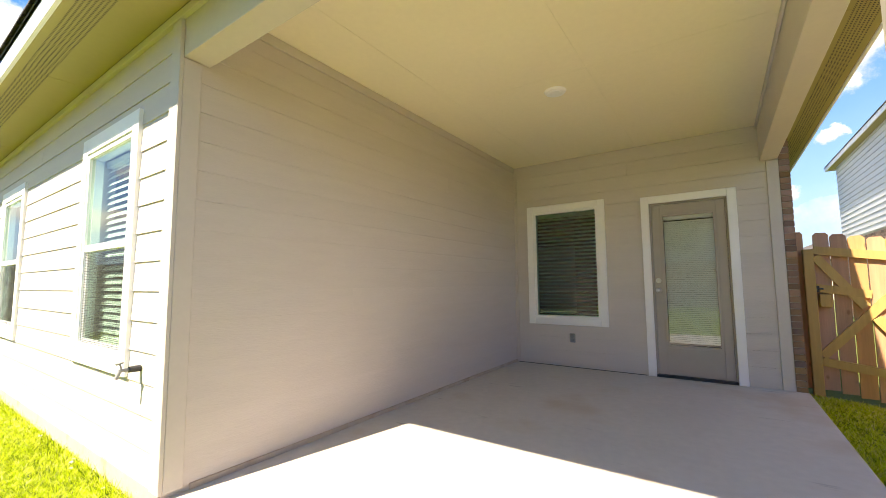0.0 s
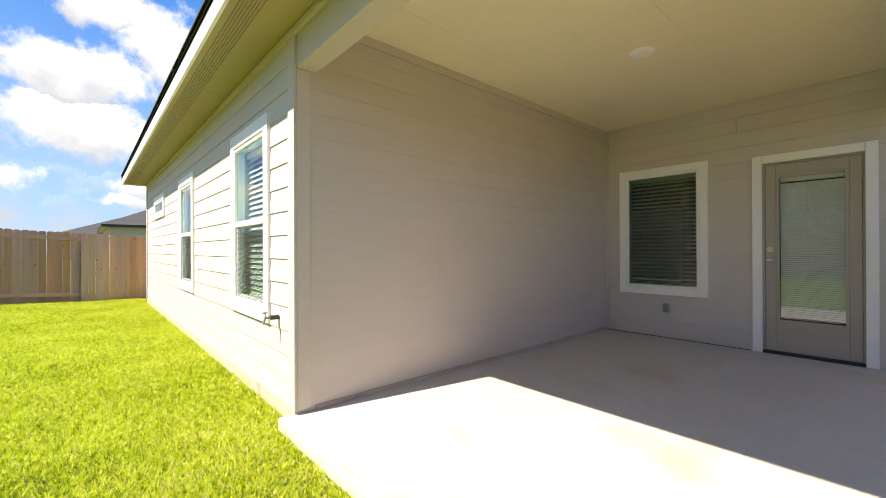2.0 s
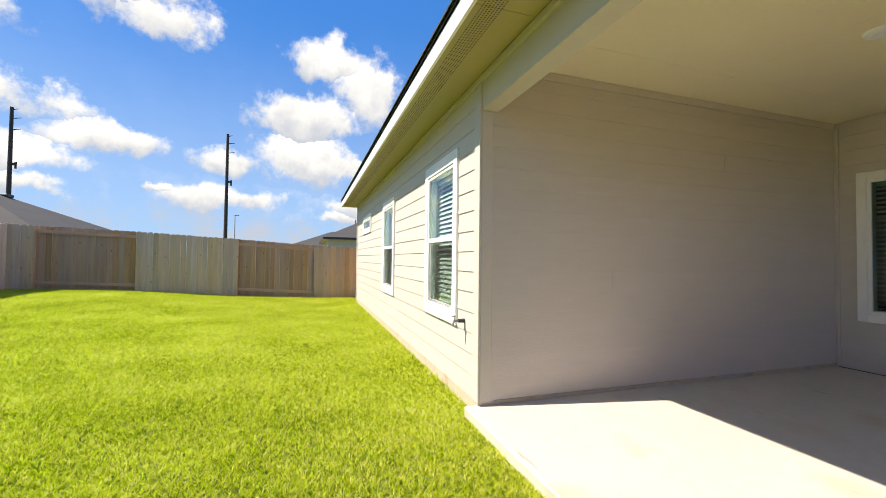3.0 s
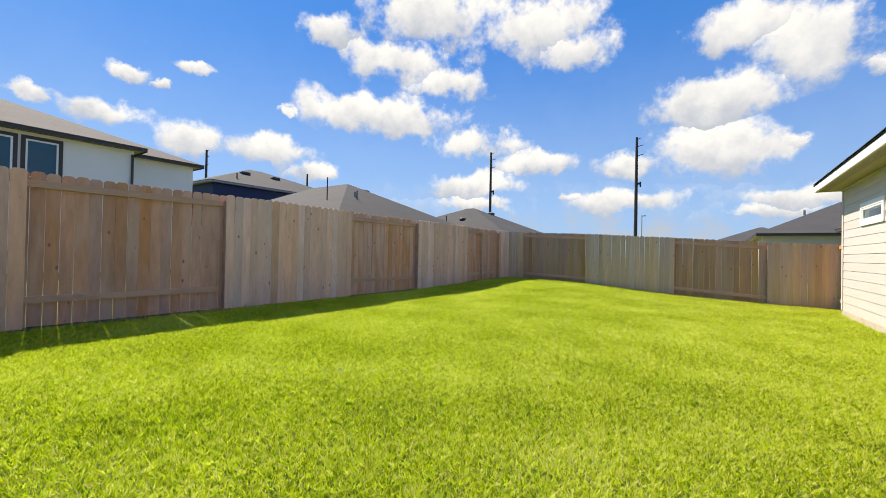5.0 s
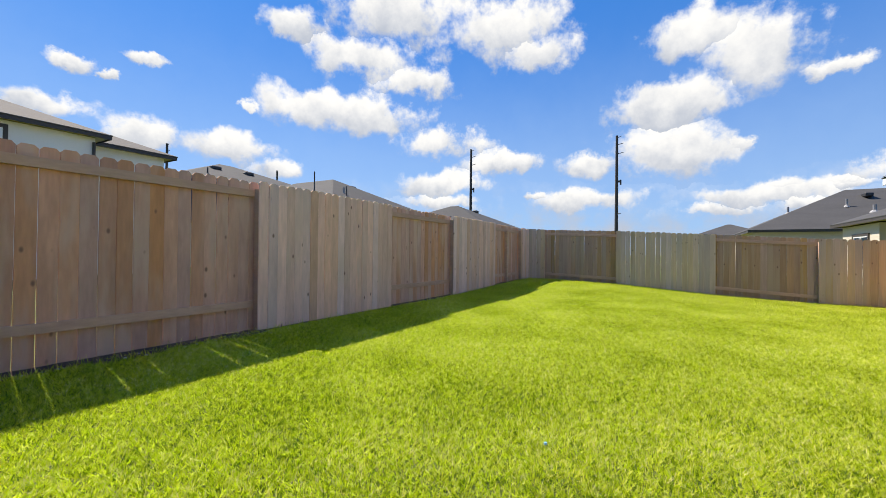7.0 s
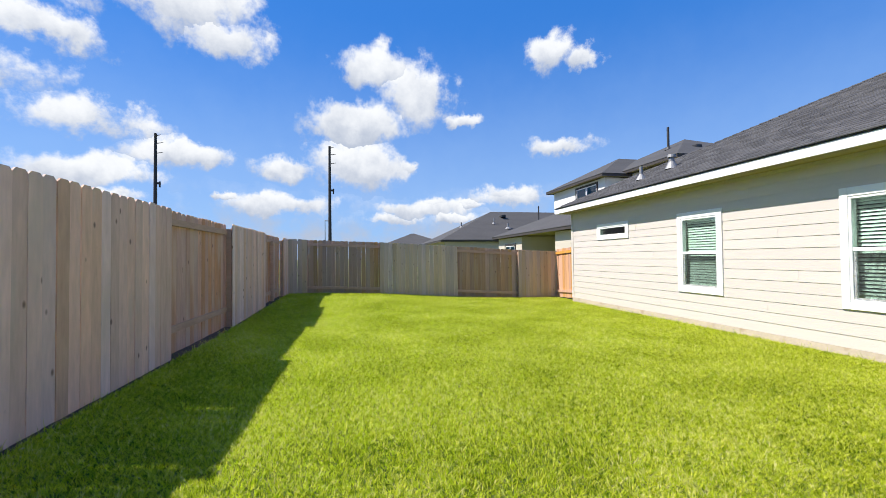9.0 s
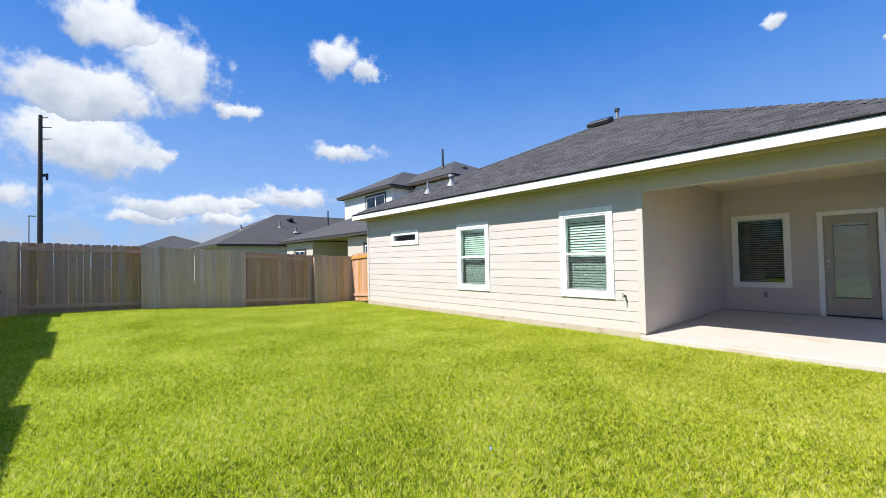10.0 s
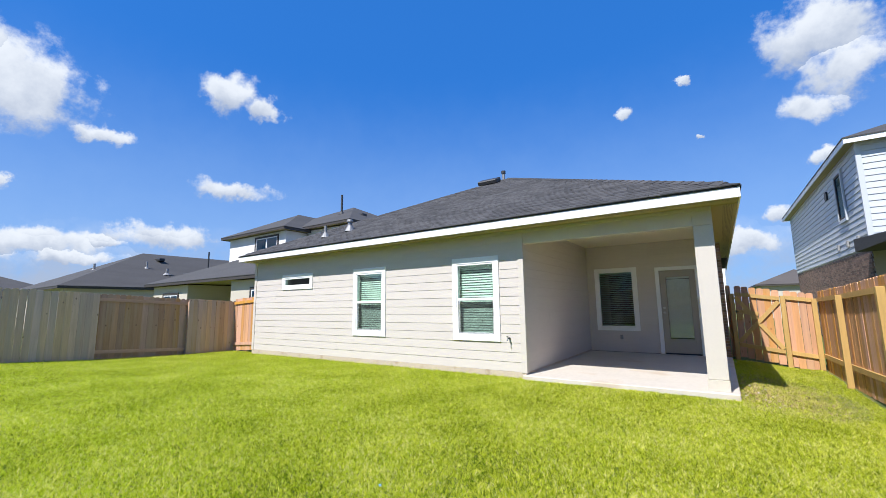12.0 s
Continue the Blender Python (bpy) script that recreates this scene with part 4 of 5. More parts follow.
class FenceLine:
    """A run of fence along a line: a = start, way = unit direction, inside = unit direction to our yard."""

    def __init__(self, a, way, inside, top, label, board_mat, rail_mat, height=1.80, seed=1):
        self.a, self.way, self.inside, self.top, self.h = Vector(a), Vector(way), Vector(inside), top, height
        self.rng = random.Random(seed)
        self.owner = thing("wooden_fence", label, "fence", "yard fences", kind="structure")
        self.mesh, self.rail_mat = board_mesh("board", height, board_mat), rail_mat
        self.far_mesh = self.mesh

    def at(self, s, off, z):
        p = self.a + self.way * s + self.inside * off
        return Vector((p.x, p.y, z))

    def boards(self, s0, s1, off, mesh=None, snug=(0.98, 0.998)):
        n = max(1, int(round((s1 - s0) / BOARD_W)))
        step = (s1 - s0) / n
        ang = math.atan2(self.way.y, self.way.x)
        for i in range(n):
            s = s0 + (i + 0.5) * step
            b = new("board", mesh or self.mesh)
            b.parent = self.owner
            r = self.rng
            b.matrix_basis = (Matrix.Translation(self.at(s, off + r.uniform(-0.003, 0.003), self.top(s) - self.h + r.uniform(-0.008, 0.008)))
                              @ Matrix.Rotation(ang, 4, "Z") @ Matrix.Rotation(r.uniform(-0.004, 0.004), 4, "Y")
                              @ Matrix.Diagonal((step / BOARD_W * r.uniform(*snug), 1, 1, 1)))

    def rail(self, s0, s1, off, up, w=0.038, h=0.088):
        bm = bmesh.new()
        beam(bm, self.at(s0, off, self.top(s0) - up), self.at(s1, off, self.top(s1) - up), w, h)
        part("rail", bm, self.rail_mat, self.owner)

    def post(self, s, off, below=0.12, size=0.089, mat=None, down=0.3):
        bm = bmesh.new()
        p = self.at(s, off, 0)
        t = self.top(s)
        box(bm, p.x - size / 2, p.x + size / 2, p.y - size / 2, p.y + size / 2, t - self.h - down, t - below, 0.004)
        part("post", bm, mat or self.rail_mat, self.owner)


def alternate(line, marks, first_solid, snug=(0.955, 0.985)):
    """Panels between marks, in turn with boards on our side and on the far side; rails run in the middle."""
    solid = first_solid
    for s0, s1 in zip(marks[:-1], marks[1:]):
        if solid:
            line.boards(max(s0 - 0.05, 0.0), s1 + 0.05, 0.0)
            for up in (0.11, 1.0, 1.56):
                line.rail(s0 + 0.048, s1 - 0.048, -0.03, up)
        else:
            # far boards carry the browner wood with recess shade in its colour
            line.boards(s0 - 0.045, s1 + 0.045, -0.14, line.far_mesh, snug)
            line.rail(s0 + 0.048, s1 - 0.048, -0.1125, 0.15)
            line.rail(s0 + 0.048, s1 - 0.048, -0.1125, 1.555)
        solid = not solid
    for s in marks:
        line.post(s, -0.062, 0.09)


# south fence, from the west corner to the east
south = FenceLine((FENCE_W, FENCE_S, 0), (1, 0, 0), (0, 1, 0), lambda s: 2.02, "weathered cedar privacy fence with alternating panels", WOOD, WOOD_RAIL, 1.885, 3)
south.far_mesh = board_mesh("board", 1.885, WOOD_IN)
xs = [-10.75, -9.98, -7.60, -5.13, -2.63, 0.03, 2.46, 4.80]
alternate(south, [x - FENCE_W for x in xs], True)
south.post(-8.75 - FENCE_W, -0.07, 0.16)
# west fence, from the south corner to the return by the house
west = FenceLine((FENCE_W, FENCE_S, 0), (0, 1, 0), (1, 0, 0), lambda s: float(np.interp(s, (0, 3.0, 5.5, 7.9, 9.3), (2.02, 1.90, 1.76, 1.62, 1.56))),
                 "weathered grey-brown privacy fence with alternating panels", WOOD_GREY, WOOD_RAIL, 1.78, 5)
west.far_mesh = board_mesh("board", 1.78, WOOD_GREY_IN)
alternate(west, [0.0, 0.53, 2.96, 5.53, 7.87, 9.30], True, (0.997, 1.0))
# short new return from the west fence to the house
back = FenceLine((FENCE_W + 0.05, 0.24, 0), (1, 0, 0), (0, -1, 0), lambda s: 1.62 + 0.055 * s, "short new cedar fence panel beside the house", WOOD_NEW, WOOD_NEW, 1.72, 8)
back.boards(0.0, 1.56, -0.02)
back.rail(0.0, 1.56, 0.008, 0.14)
back.rail(0.0, 1.56, 0.008, 1.50)
back.post(1.54, 0.02, 0.1)

# east fence, with posts and rails on our side
east = FenceLine((FENCE_E + 0.10, 5.12, 0), (0, -1, 0), (-1, 0, 0), lambda s: float(np.interp(s, (0, 2.6, 5.0, 9.0, 14.2), (1.50, 1.56, 1.64, 1.85, 2.02))),
                 "new cedar side fence with posts and rails showing", WOOD_NEW, WOOD_POST, 1.80, 11)
east.boards(0.0, 14.15, -0.03)
for i in range(7):
    s0, s1 = 0.05 + 2.36 * i, min(0.05 + 2.36 * (i + 1), 14.15)
    if s0 < 14.1:
        east.rail(s0, s1, 0.0, 0.19)
        east.rail(s0, s1, 0.0, 1.42)
        east.post(s0 if i else 0.10, 0.06, 0.16)

# gate between the house and the east fence
gate_top = lambda s: 1.715 - 0.155 * s
side = FenceLine((3.24, 5.05, 0), (1, 0, 0), (0, -1, 0), gate_top, "new cedar fence panel beside the gate", WOOD_NEW, WOOD_POST, 1.74, 13)
side.boards(1.10, 1.62, -0.03)
side.rail(1.10, 1.60, 0.0, 0.16)
side.rail(1.10, 1.60, 0.0, 1.42)
side.post(0.115, 0.05, 0.20)
side.post(1.075, 0.05, 0.13)
side.boards(0.0, 0.10, -0.03)
gate = FenceLine((3.24, 5.05, 0), (1, 0, 0), (0, -1, 0), gate_top, "new cedar gate with crossed braces and black latch", WOOD_NEW, WOOD_POST, 1.72, 17)
gate.owner.name = "wooden_gate"
tagged(gate.owner, category="gate", group="yard gate", kind="structure")
gate.boards(0.165, 1.025, -0.03, None, (0.93, 0.97))
gate.rail(0.17, 1.02, 0.0, 0.20)
gate.rail(0.17, 1.02, 0.0, 1.42)
gate.rail(0.17, 0.60, 0.0, 0.62)
for s0, u0, s1, u1, off in ((0.18, 1.36, 1.0, 0.27, 0.0), (0.18, 0.27, 0.55, 0.76, 0.0), (0.62, 0.86, 1.0, 1.36, 0.0)):
    bm = bmesh.new()
    beam(bm, gate.at(s0, off, gate_top(s0) - u0), gate.at(s1, off, gate_top(s1) - u1), 0.036, 0.085)
    part("brace", bm, WOOD_POST, gate.owner)
bm = bmesh.new()
box(bm, 3.385, 3.43, 4.995, 5.02, 1.02, 1.09, 0.003)
cyl(bm, (3.36, 4.99, 1.06), (3.46, 4.99, 1.06), 0.008)
part("latch", bm, DARKMETAL, gate.owner, "black gate latch")
bm = bmesh.new()
box(bm, 3.425, 3.525, 4.985, 5.058, 0.86, 1.0, 0.006)
part("latch_block", bm, WOOD_POST, gate.owner, "short timber block below the latch")


# ---------------------------------------------------------------- neighbouring houses
def hip_roof(owner, x0, x1, y0, y1, z, pitch, mat, over=0.45, fascia=None, ridge=None):
    x0, x1, y0, y1 = x0 - over, x1 + over, y0 - over, y1 + over
    w, d = x1 - x0, y1 - y0
    if w >= d:
        h = d / 2
        r = [(x0 + h, (y0 + y1) / 2), (x1 - h, (y0 + y1) / 2)]
        tops = [(0, 1, 5, 4), (1, 2, 5), (2, 3, 4, 5), (3, 0, 4)]
    else:
        h = w / 2
        r = [((x0 + x1) / 2, y0 + h), ((x0 + x1) / 2, y1 - h)]
        tops = [(0, 1, 4), (1, 2, 5, 4), (2, 3, 5), (3, 0, 4, 5)]
    v = [(x0, y0, z), (x1, y0, z), (x1, y1, z), (x0, y1, z), (*r[0], z + pitch * h), (*r[1], z + pitch * h)]
    v += [(a, b, c - 0.03) for a, b, c in v[:4]]
    f = tops + [(0, 6, 7, 1), (1, 7, 8, 2), (2, 8, 9, 3), (3, 9, 6, 0), (9, 8, 7, 6)]
    rf = poly("roof", v, f, mat, owner)
    fm = fascia or DKTRIM
    t = 0.14
    for a, b, c, d2 in ((x0 + .02, x1 - .02, y0 + .02, y0 + .05), (x0 + .02, x1 - .02, y1 - .05, y1 - .02), (x0 + .02, x0 + .05, y0 + .05, y1 - .05), (x1 - .05, x1 - .02, y0 + .05, y1 - .05)):
        slab_part("fascia", fm, rf, a, b, c, d2, z - 0.03 - t, z - 0.031)
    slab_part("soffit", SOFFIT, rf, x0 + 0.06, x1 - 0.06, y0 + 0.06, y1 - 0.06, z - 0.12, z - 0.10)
    return [Vector(p) for p in v], h * pitch


def far_window(owner, x0, x1, z0, z1, plane, axis, sign, frame_mat=DKTRIM, inner_mat=VINYL, mull=False, w=0.12):
    """A window on a far wall: outer casing, sash and pane. axis: 'y' walls face along y at plane."""
    win = new("window")
    win.parent = owner

    def p(nm, mat, a, b, c, d, o0, o1):
        o0, o1 = plane + sign * o0, plane + sign * o1
        if axis == "y":
            return slab_part(nm, mat, win, a, b, min(o0, o1), max(o0, o1), c, d)
        return slab_part(nm, mat, win, min(o0, o1), max(o0, o1), a, b, c, d)
    if w:
        p("casing", frame_mat, x0 - w, x0, z0 - w, z1 + w, 0.002, 0.05)
        p("casing", frame_mat, x1, x1 + w, z0 - w, z1 + w, 0.002, 0.05)
        p("casing", frame_mat, x0, x1, z1, z1 + w, 0.002, 0.049)
        p("casing", frame_mat, x0, x1, z0 - w, z0, 0.002, 0.049)
    s = 0.06
    p("sash", inner_mat, x0, x0 + s, z0, z1, 0.002, 0.035)
    p("sash", inner_mat, x1 - s, x1, z0, z1, 0.002, 0.035)
    p("sash", inner_mat, x0 + s, x1 - s, z1 - s, z1, 0.002, 0.034)
    p("sash", inner_mat, x0 + s, x1 - s, z0, z0 + s, 0.002, 0.034)
    if mull:
        p("sash", inner_mat, (x0 + x1) / 2 - 0.05, (x0 + x1) / 2 + 0.05, z0 + s, z1 - s, 0.002, 0.034)
    o = plane + sign * 0.012
    a, b, c, d = x0 + s, x1 - s, z0 + s, z1 - s
    q = [(a, o, c), (b, o, c), (b, o, d), (a, o, d)] if axis == "y" else [(o, a, c), (o, b, c), (o, b, d), (o, a, d)]
    faces_out = (sign < 0) if axis == "y" else (sign > 0)
    poly("pane", q, [(0, 1, 2, 3) if faces_out else (3, 2, 1, 0)], GLASS_FAR, win)
    # flat panel whose blue colour stands for the sky mirrored in the pane
    p("room", SKYPANEL, x0 + s, x1 - s, z0 + s, z1 - s, 0.0005, 0.003)
    return win


def stack(x, y, z, h, r=0.05, mat=DARKMETAL, label="thin dark plumbing stack on a roof"):
    s = thing("vent_pipe", label, "vent pipe", "far roof vents", at=(x, y, z))
    bm = bmesh.new()
    cyl(bm, (0, 0, -0.3), (0, 0, h), r, r, 8)
    part("pipe", bm, mat, s)
    bm = bmesh.new()
    cyl(bm, (0, 0, -0.05), (0, 0, 0.12), r * 3, r * 1.2, 8)
    part("flashing", bm, mat, s)


def turtle(x, y, z, label="low black roof vent on grey shingles"):
    s = thing("turtle_vent", label, "roof vent", "far roof vents", at=(x, y, z))
    bm = bmesh.new()
    box(bm, -0.4, 0.4, -0.22, 0.22, -0.1, 0.16, 0.05)
    part("hood", bm, DARKMETAL, s)


def body(owner, mat, x0, x1, y0, y1, z0, z1, name="wall"):
    return slab_part(name, mat, owner, x0, x1, y0, y1, z0, z1)


# two-storey white house behind the back fence
hA = thing("house", "two-storey white stucco house with brown roof behind the fence", "house", "neighbouring houses")
body(hA, STUCCO, -3.2, 9.0, -36.0, -23.3, -0.2, 5.28)
body(hA, STUCCO, -6.2, -3.201, -36.0, -24.7, -0.2, 5.28)
hip_roof(hA, -3.2, 9.0, -36.0, -23.3, 5.42, 0.42, SHINGLE_BROWN, 0.4)
hip_roof(hA, -6.2, 6.0, -37.0, -24.7, 5.40, 0.42, SHINGLE_BROWN, 0.4)
far_window(hA, 0.42, 1.30, 3.6, 5.02, -23.3, "y", 1)
far_window(hA, -0.80, 0.10, 3.6, 5.02, -23.3, "y", 1)
far_window(hA, 3.6, 4.5, 3.6, 5.02, -23.3, "y", 1)
bm = bmesh.new()
cyl(bm, (-3.14, -23.22, 0), (-3.14, -23.22, 5.1), 0.05)
part("downspout", bm, DKTRIM, hA)
stack(1.35, -24.6, 6.2, 0.75, 0.07, label="dark brown vent stack on a brown roof")

# houses in the row to the south-west
hB = thing("house", "dark navy two-storey house with grey hip roof", "house", "neighbouring houses")
body(hB, BLUEWALL, -25.0, -11.2, -45.5, -33.0, -0.2, 6.0)
hip_roof(hB, -25.0, -11.2, -45.5, -33.0, 6.15, 0.38, SHINGLE_GREY, 0.45, GREYBOX)
stack(-13.6, -34.2, 6.7, 0.5)
turtle(-15.6, -36.6, 7.72)
turtle(-18.5, -36.6, 7.72)
hC = thing("house", "single-storey house with a grey hip roof beyond the fence", "house", "neighbouring houses")
body(hC, TAUPEWALL, -22.3, -10.2, -34.0, -18.2, -0.2, 2.75)
hip_roof(hC, -22.3, -10.2, -34.0, -18.2, 2.9, 0.47, SHINGLE_GREY, 0.4)
stack(-12.6, -22.0, 4.0, 1.6, 0.035)
stack(-14.3, -21.4, 4.4, 0.5, 0.08, GALV, "short galvanised flue on a grey roof")
stack(-14.0, -20.9, 4.2, 0.7, 0.035)
turtle(-17.6, -24.0, 5.5)
turtle(-19.8, -23.0, 4.3)
hD = thing("house", "single-storey house with grey hip roof further down the row", "house", "neighbouring houses")
body(hD, TAUPEWALL, -42.5, -28.0, -34.0, -17.6, -0.2, 2.75)
hip_roof(hD, -42.5, -28.0, -33.0, -17.6, 2.9, 0.43, SHINGLE_GREY, 0.4)
turtle(-31.6, -24.0, 4.6)
turtle(-36.6, -23.4, 5.6)
stack(-30.0, -25.0, 4.0, 0.9, 0.05)

# neighbour to the west: one storey at the back, two in front
hE = thing("house", "neighbouring tan house with a raised second storey", "house", "neighbouring houses")
body(hE, TAUPEWALL, -24.9, -20.6, 3.0, 14.0, -0.2, 2.62)
body(hE, TAUPEWALL, -20.599, -16.2, 5.6, 14.0, -0.2, 2.62)
body(hE, TAUPEWALL, -16.199, -12.0, 3.0, 14.0, -0.2, 2.62)
hip_roof(hE, -24.9, -12.0, 3.0, 15.0, 2.80, 0.42, SHINGLE_FAR, 0.4)
body(hE, STUCCO, -24.5, -18.2, 7.2, 14.0, 2.6, 5.95)
hip_roof(hE, -24.5, -18.2, 7.2, 15.2, 6.12, 0.50, SHINGLE_FAR, 0.45)
body(hE, STUCCO, -18.199, -14.3, 8.7, 17.1, 2.6, 6.1)
hip_roof(hE, -23.5, -14.3, 8.7, 17.9, 6.3, 0.47, SHINGLE_FAR, 0.45)
far_window(hE, -21.3, -19.0, 4.3, 5.7, 7.2, "y", -1, mull=True)
far_window(hE, -23.4, -21.7, 0.75, 2.1, 3.0, "y", -1, mull=True)
far_window(hE, -14.4, -13.4, 0.9, 2.15, 3.0, "y", -1)
stack(-17.6, 11.0, 7.6, 1.3, 0.07)
turtle(-16.4, 11.6, 7.35)

hF = thing("house", "single-storey house with large dark hip roof to the west", "house", "neighbouring houses")
body(hF, TAUPEWALL, -41.4, -29.6, 0.0, 20.0, -0.2, 2.7)
hip_roof(hF, -41.4, -29.6, 0.0, 20.0, 2.82, 0.485, SHINGLE_FAR, 0.4)
turtle(-34.0, 6.6, 5.25)
turtle(-31.4, 7.6, 3.95)
stack(-34.4, 2.6, 4.2, 0.5, 0.07, GALV, "short galvanised flue on a dark roof")
stack(-32.4, 9.6, 4.5, 1.6, 0.06)
stack(-32.5, 5.2, 4.42, 0.5, 0.06, GALV, "short galvanised flue on a dark roof")
stack(-31.5, 6.2, 3.94, 0.45, 0.1, GALV, "short galvanised flue on a dark roof")
hG = thing("house", "distant single-storey house with dark hip roof", "house", "neighbouring houses")
body(hG, TAUPEWALL, -80.0, -66.0, -4.5, 10.0, -0.2, 2.9)
hip_roof(hG, -80.0, -66.0, -4.5, 10.0, 3.0, 0.4, SHINGLE_FAR, 0.4)

# two-storey neighbour to the east
hH = thing("house", "two-storey pale grey siding house over brown brick", "house", "neighbouring houses")
body(hH, MORTAR, 6.66, 16.0, 8.25, 21.0, -0.2, 2.72, "brick_wall")
body(hH, PALE, 6.65, 16.0, 8.2, 21.0, 2.721, 5.62)
hip_roof(hH, 6.65, 16.0, 8.2, 21.0, 5.80, 0.45, SHINGLE_FAR, 0.32, WHITE)
z = 2.74
while z < 5.6:
    for nm, a, b, c, d in (("siding_board", 6.62, 6.649, 8.17, 21.0), ("siding_board", 6.65, 16.0, 8.17, 8.199)):
        bm = bmesh.new()
        box(bm, a, b, c, d, z, z + 0.172)
        for vtx in bm.verts:
            if vtx.co.z > z + 0.1:
                if a == 6.62 and vtx.co.x < 6.64:
                    vtx.co.x += 0.018
                elif a == 6.65 and vtx.co.y < 8.19:
                    vtx.co.y += 0.018
        part(nm, bm, PALE, hH)
    z += 0.178
slab_part("corner_board", PALE, hH, 6.60, 6.72, 8.15, 8.22, 2.72, 5.62, 0.003)
far_window(hH, 9.95, 10.75, 3.85, 5.3, 6.62, "x", -1, PALE, DKTRIM, w=0.1)
for yy in (9.0, 10.2, 11.4):
    slab_part("wall_vent", GREYBOX, hH, 6.57, 6.62, yy, yy + 0.16, 2.95, 3.15, 0.01)
slab_part("wall_vent", DARKMETAL, hH, 6.57, 6.62, 12.0, 12.3, 4.85, 5.15, 0.01)
poly("porch_roof", [(6.3, 4.5, 2.75), (16.0, 4.5, 2.75), (16.0, 8.15, 3.9), (6.3, 8.15, 2.95), (6.3, 4.5, 2.6), (16.0, 4.5, 2.6), (16.0, 8.15, 2.6), (6.3, 8.15, 2.6)],
     [(0, 1, 2, 3), (4, 7, 6, 5), (0, 4, 5, 1), (1, 5, 6, 2), (2, 6, 7, 3), (3, 7, 4, 0)], SHINGLE_FAR, hH)
# courses of brick on the neighbour's side wall
row, z = 0, -0.15
bverts, bfaces = [], []
while z < 2.65:
    y = 8.26 + (0.1 if row % 2 else 0)
    while y < 20.8:
        q, x0, x1, ya, yb = len(bverts), 6.642, 6.662, y + 0.005, y + 0.195
        bverts += [(x1, ya, z), (x1, yb, z), (x1, yb, z + 0.057), (x1, ya, z + 0.057), (x0, ya, z), (x0, yb, z), (x0, yb, z + 0.057), (x0, ya, z + 0.057)]
        bfaces += [(q + 4, q + 7, q + 6, q + 5), (q, q + 4, q + 5, q + 1), (q + 3, q + 2, q + 6, q + 7), (q, q + 3, q + 7, q + 4), (q + 1, q + 5, q + 6, q + 2)]
        y += 0.203
    row, z = row + 1, z + 0.0675
BRICK_JOINED = material("brown_brick_courses", (0.25, 0.16, 0.12), 0.85, 0.25, 6, 60, 0.6, 90, island=0.45)
tagged(poly("bricks", bverts, bfaces, BRICK_JOINED, hH, "brown brick courses"), kind="stuff")

# houses across the street, seen over and beside the roof
hI = thing("house", "two-storey house in front, its dark roof over ours", "house", "neighbouring houses")
body(hI, STUCCO, -9.0, 3.5, 21.5, 30.0, -0.2, 8.2)
hip_roof(hI, -9.0, 3.5, 21.5, 30.0, 8.4, 0.30, SHINGLE_FAR, 0.4, WHITE)
hJ = thing("house", "tan single-storey house with a brown gable beyond the gate", "house", "neighbouring houses")
body(hJ, TAUPEWALL, 6.4, 12.4, 42.0, 52.0, -0.3, 2.75)
hip_roof(hJ, 6.4, 12.4, 42.0, 52.0, 2.9, 0.44, SHINGLE_BROWN, 0.4)


# ---------------------------------------------------------------- utility poles
def utility_pole(x, y, top, label, fittings=True):
    p = thing("utility_pole", label, "utility pole", "utility poles", at=(x, y, -0.3))
    bm = bmesh.new()
    cyl(bm, (0, 0, 0), (0, 0, top), 0.23, 0.14, 12)
    part("shaft", bm, POLE, p)
    if fittings:
        for i, zz in enumerate((0.985, 0.93, 0.86)):
            bm = bmesh.new()
            cyl(bm, (0, 0.1, top * zz), (0, 0.75 if i else 0.5, top * zz + 0.12), 0.05, 0.03, 8)
            part("insulator_arm", bm, POLE, p)
        bm = bmesh.new()
        cyl(bm, (0.0, 0.45, top * 0.62), (0, 0.45, top * 0.66), 0.09, 0.09, 10)
        box(bm, -0.05, 0.05, 0.1, 0.45, top * 0.64, top * 0.655)
        part("equipment_can", bm, POLE, p)
    return p


utility_pole(-48.9, -10.6, 15.7, "tall dark wooden utility pole with insulators")
utility_pole(-47.4, -29.3, 15.9, "tall dark wooden utility pole with insulators")
utility_pole(-24.6, -63.0, 15.5, "distant dark wooden utility pole")
utility_pole(-41.7, -63.0, 15.0, "distant dark wooden utility pole", False)
thin = thing("street_lamp", "thin grey street lamp post in the distance", "street lamp", at=(-70.0, -13.0, -0.2))
bm = bmesh.new()
cyl(bm, (0, 0, 0), (0, 0, 8.2), 0.09, 0.06, 8)
part("post", bm, GREYBOX, thin)
bm = bmesh.new()
box(bm, -0.15, 0.15, -0.1, 0.6, 8.1, 8.25, 0.03)
part("lamp_head", bm, GREYBOX, thin)


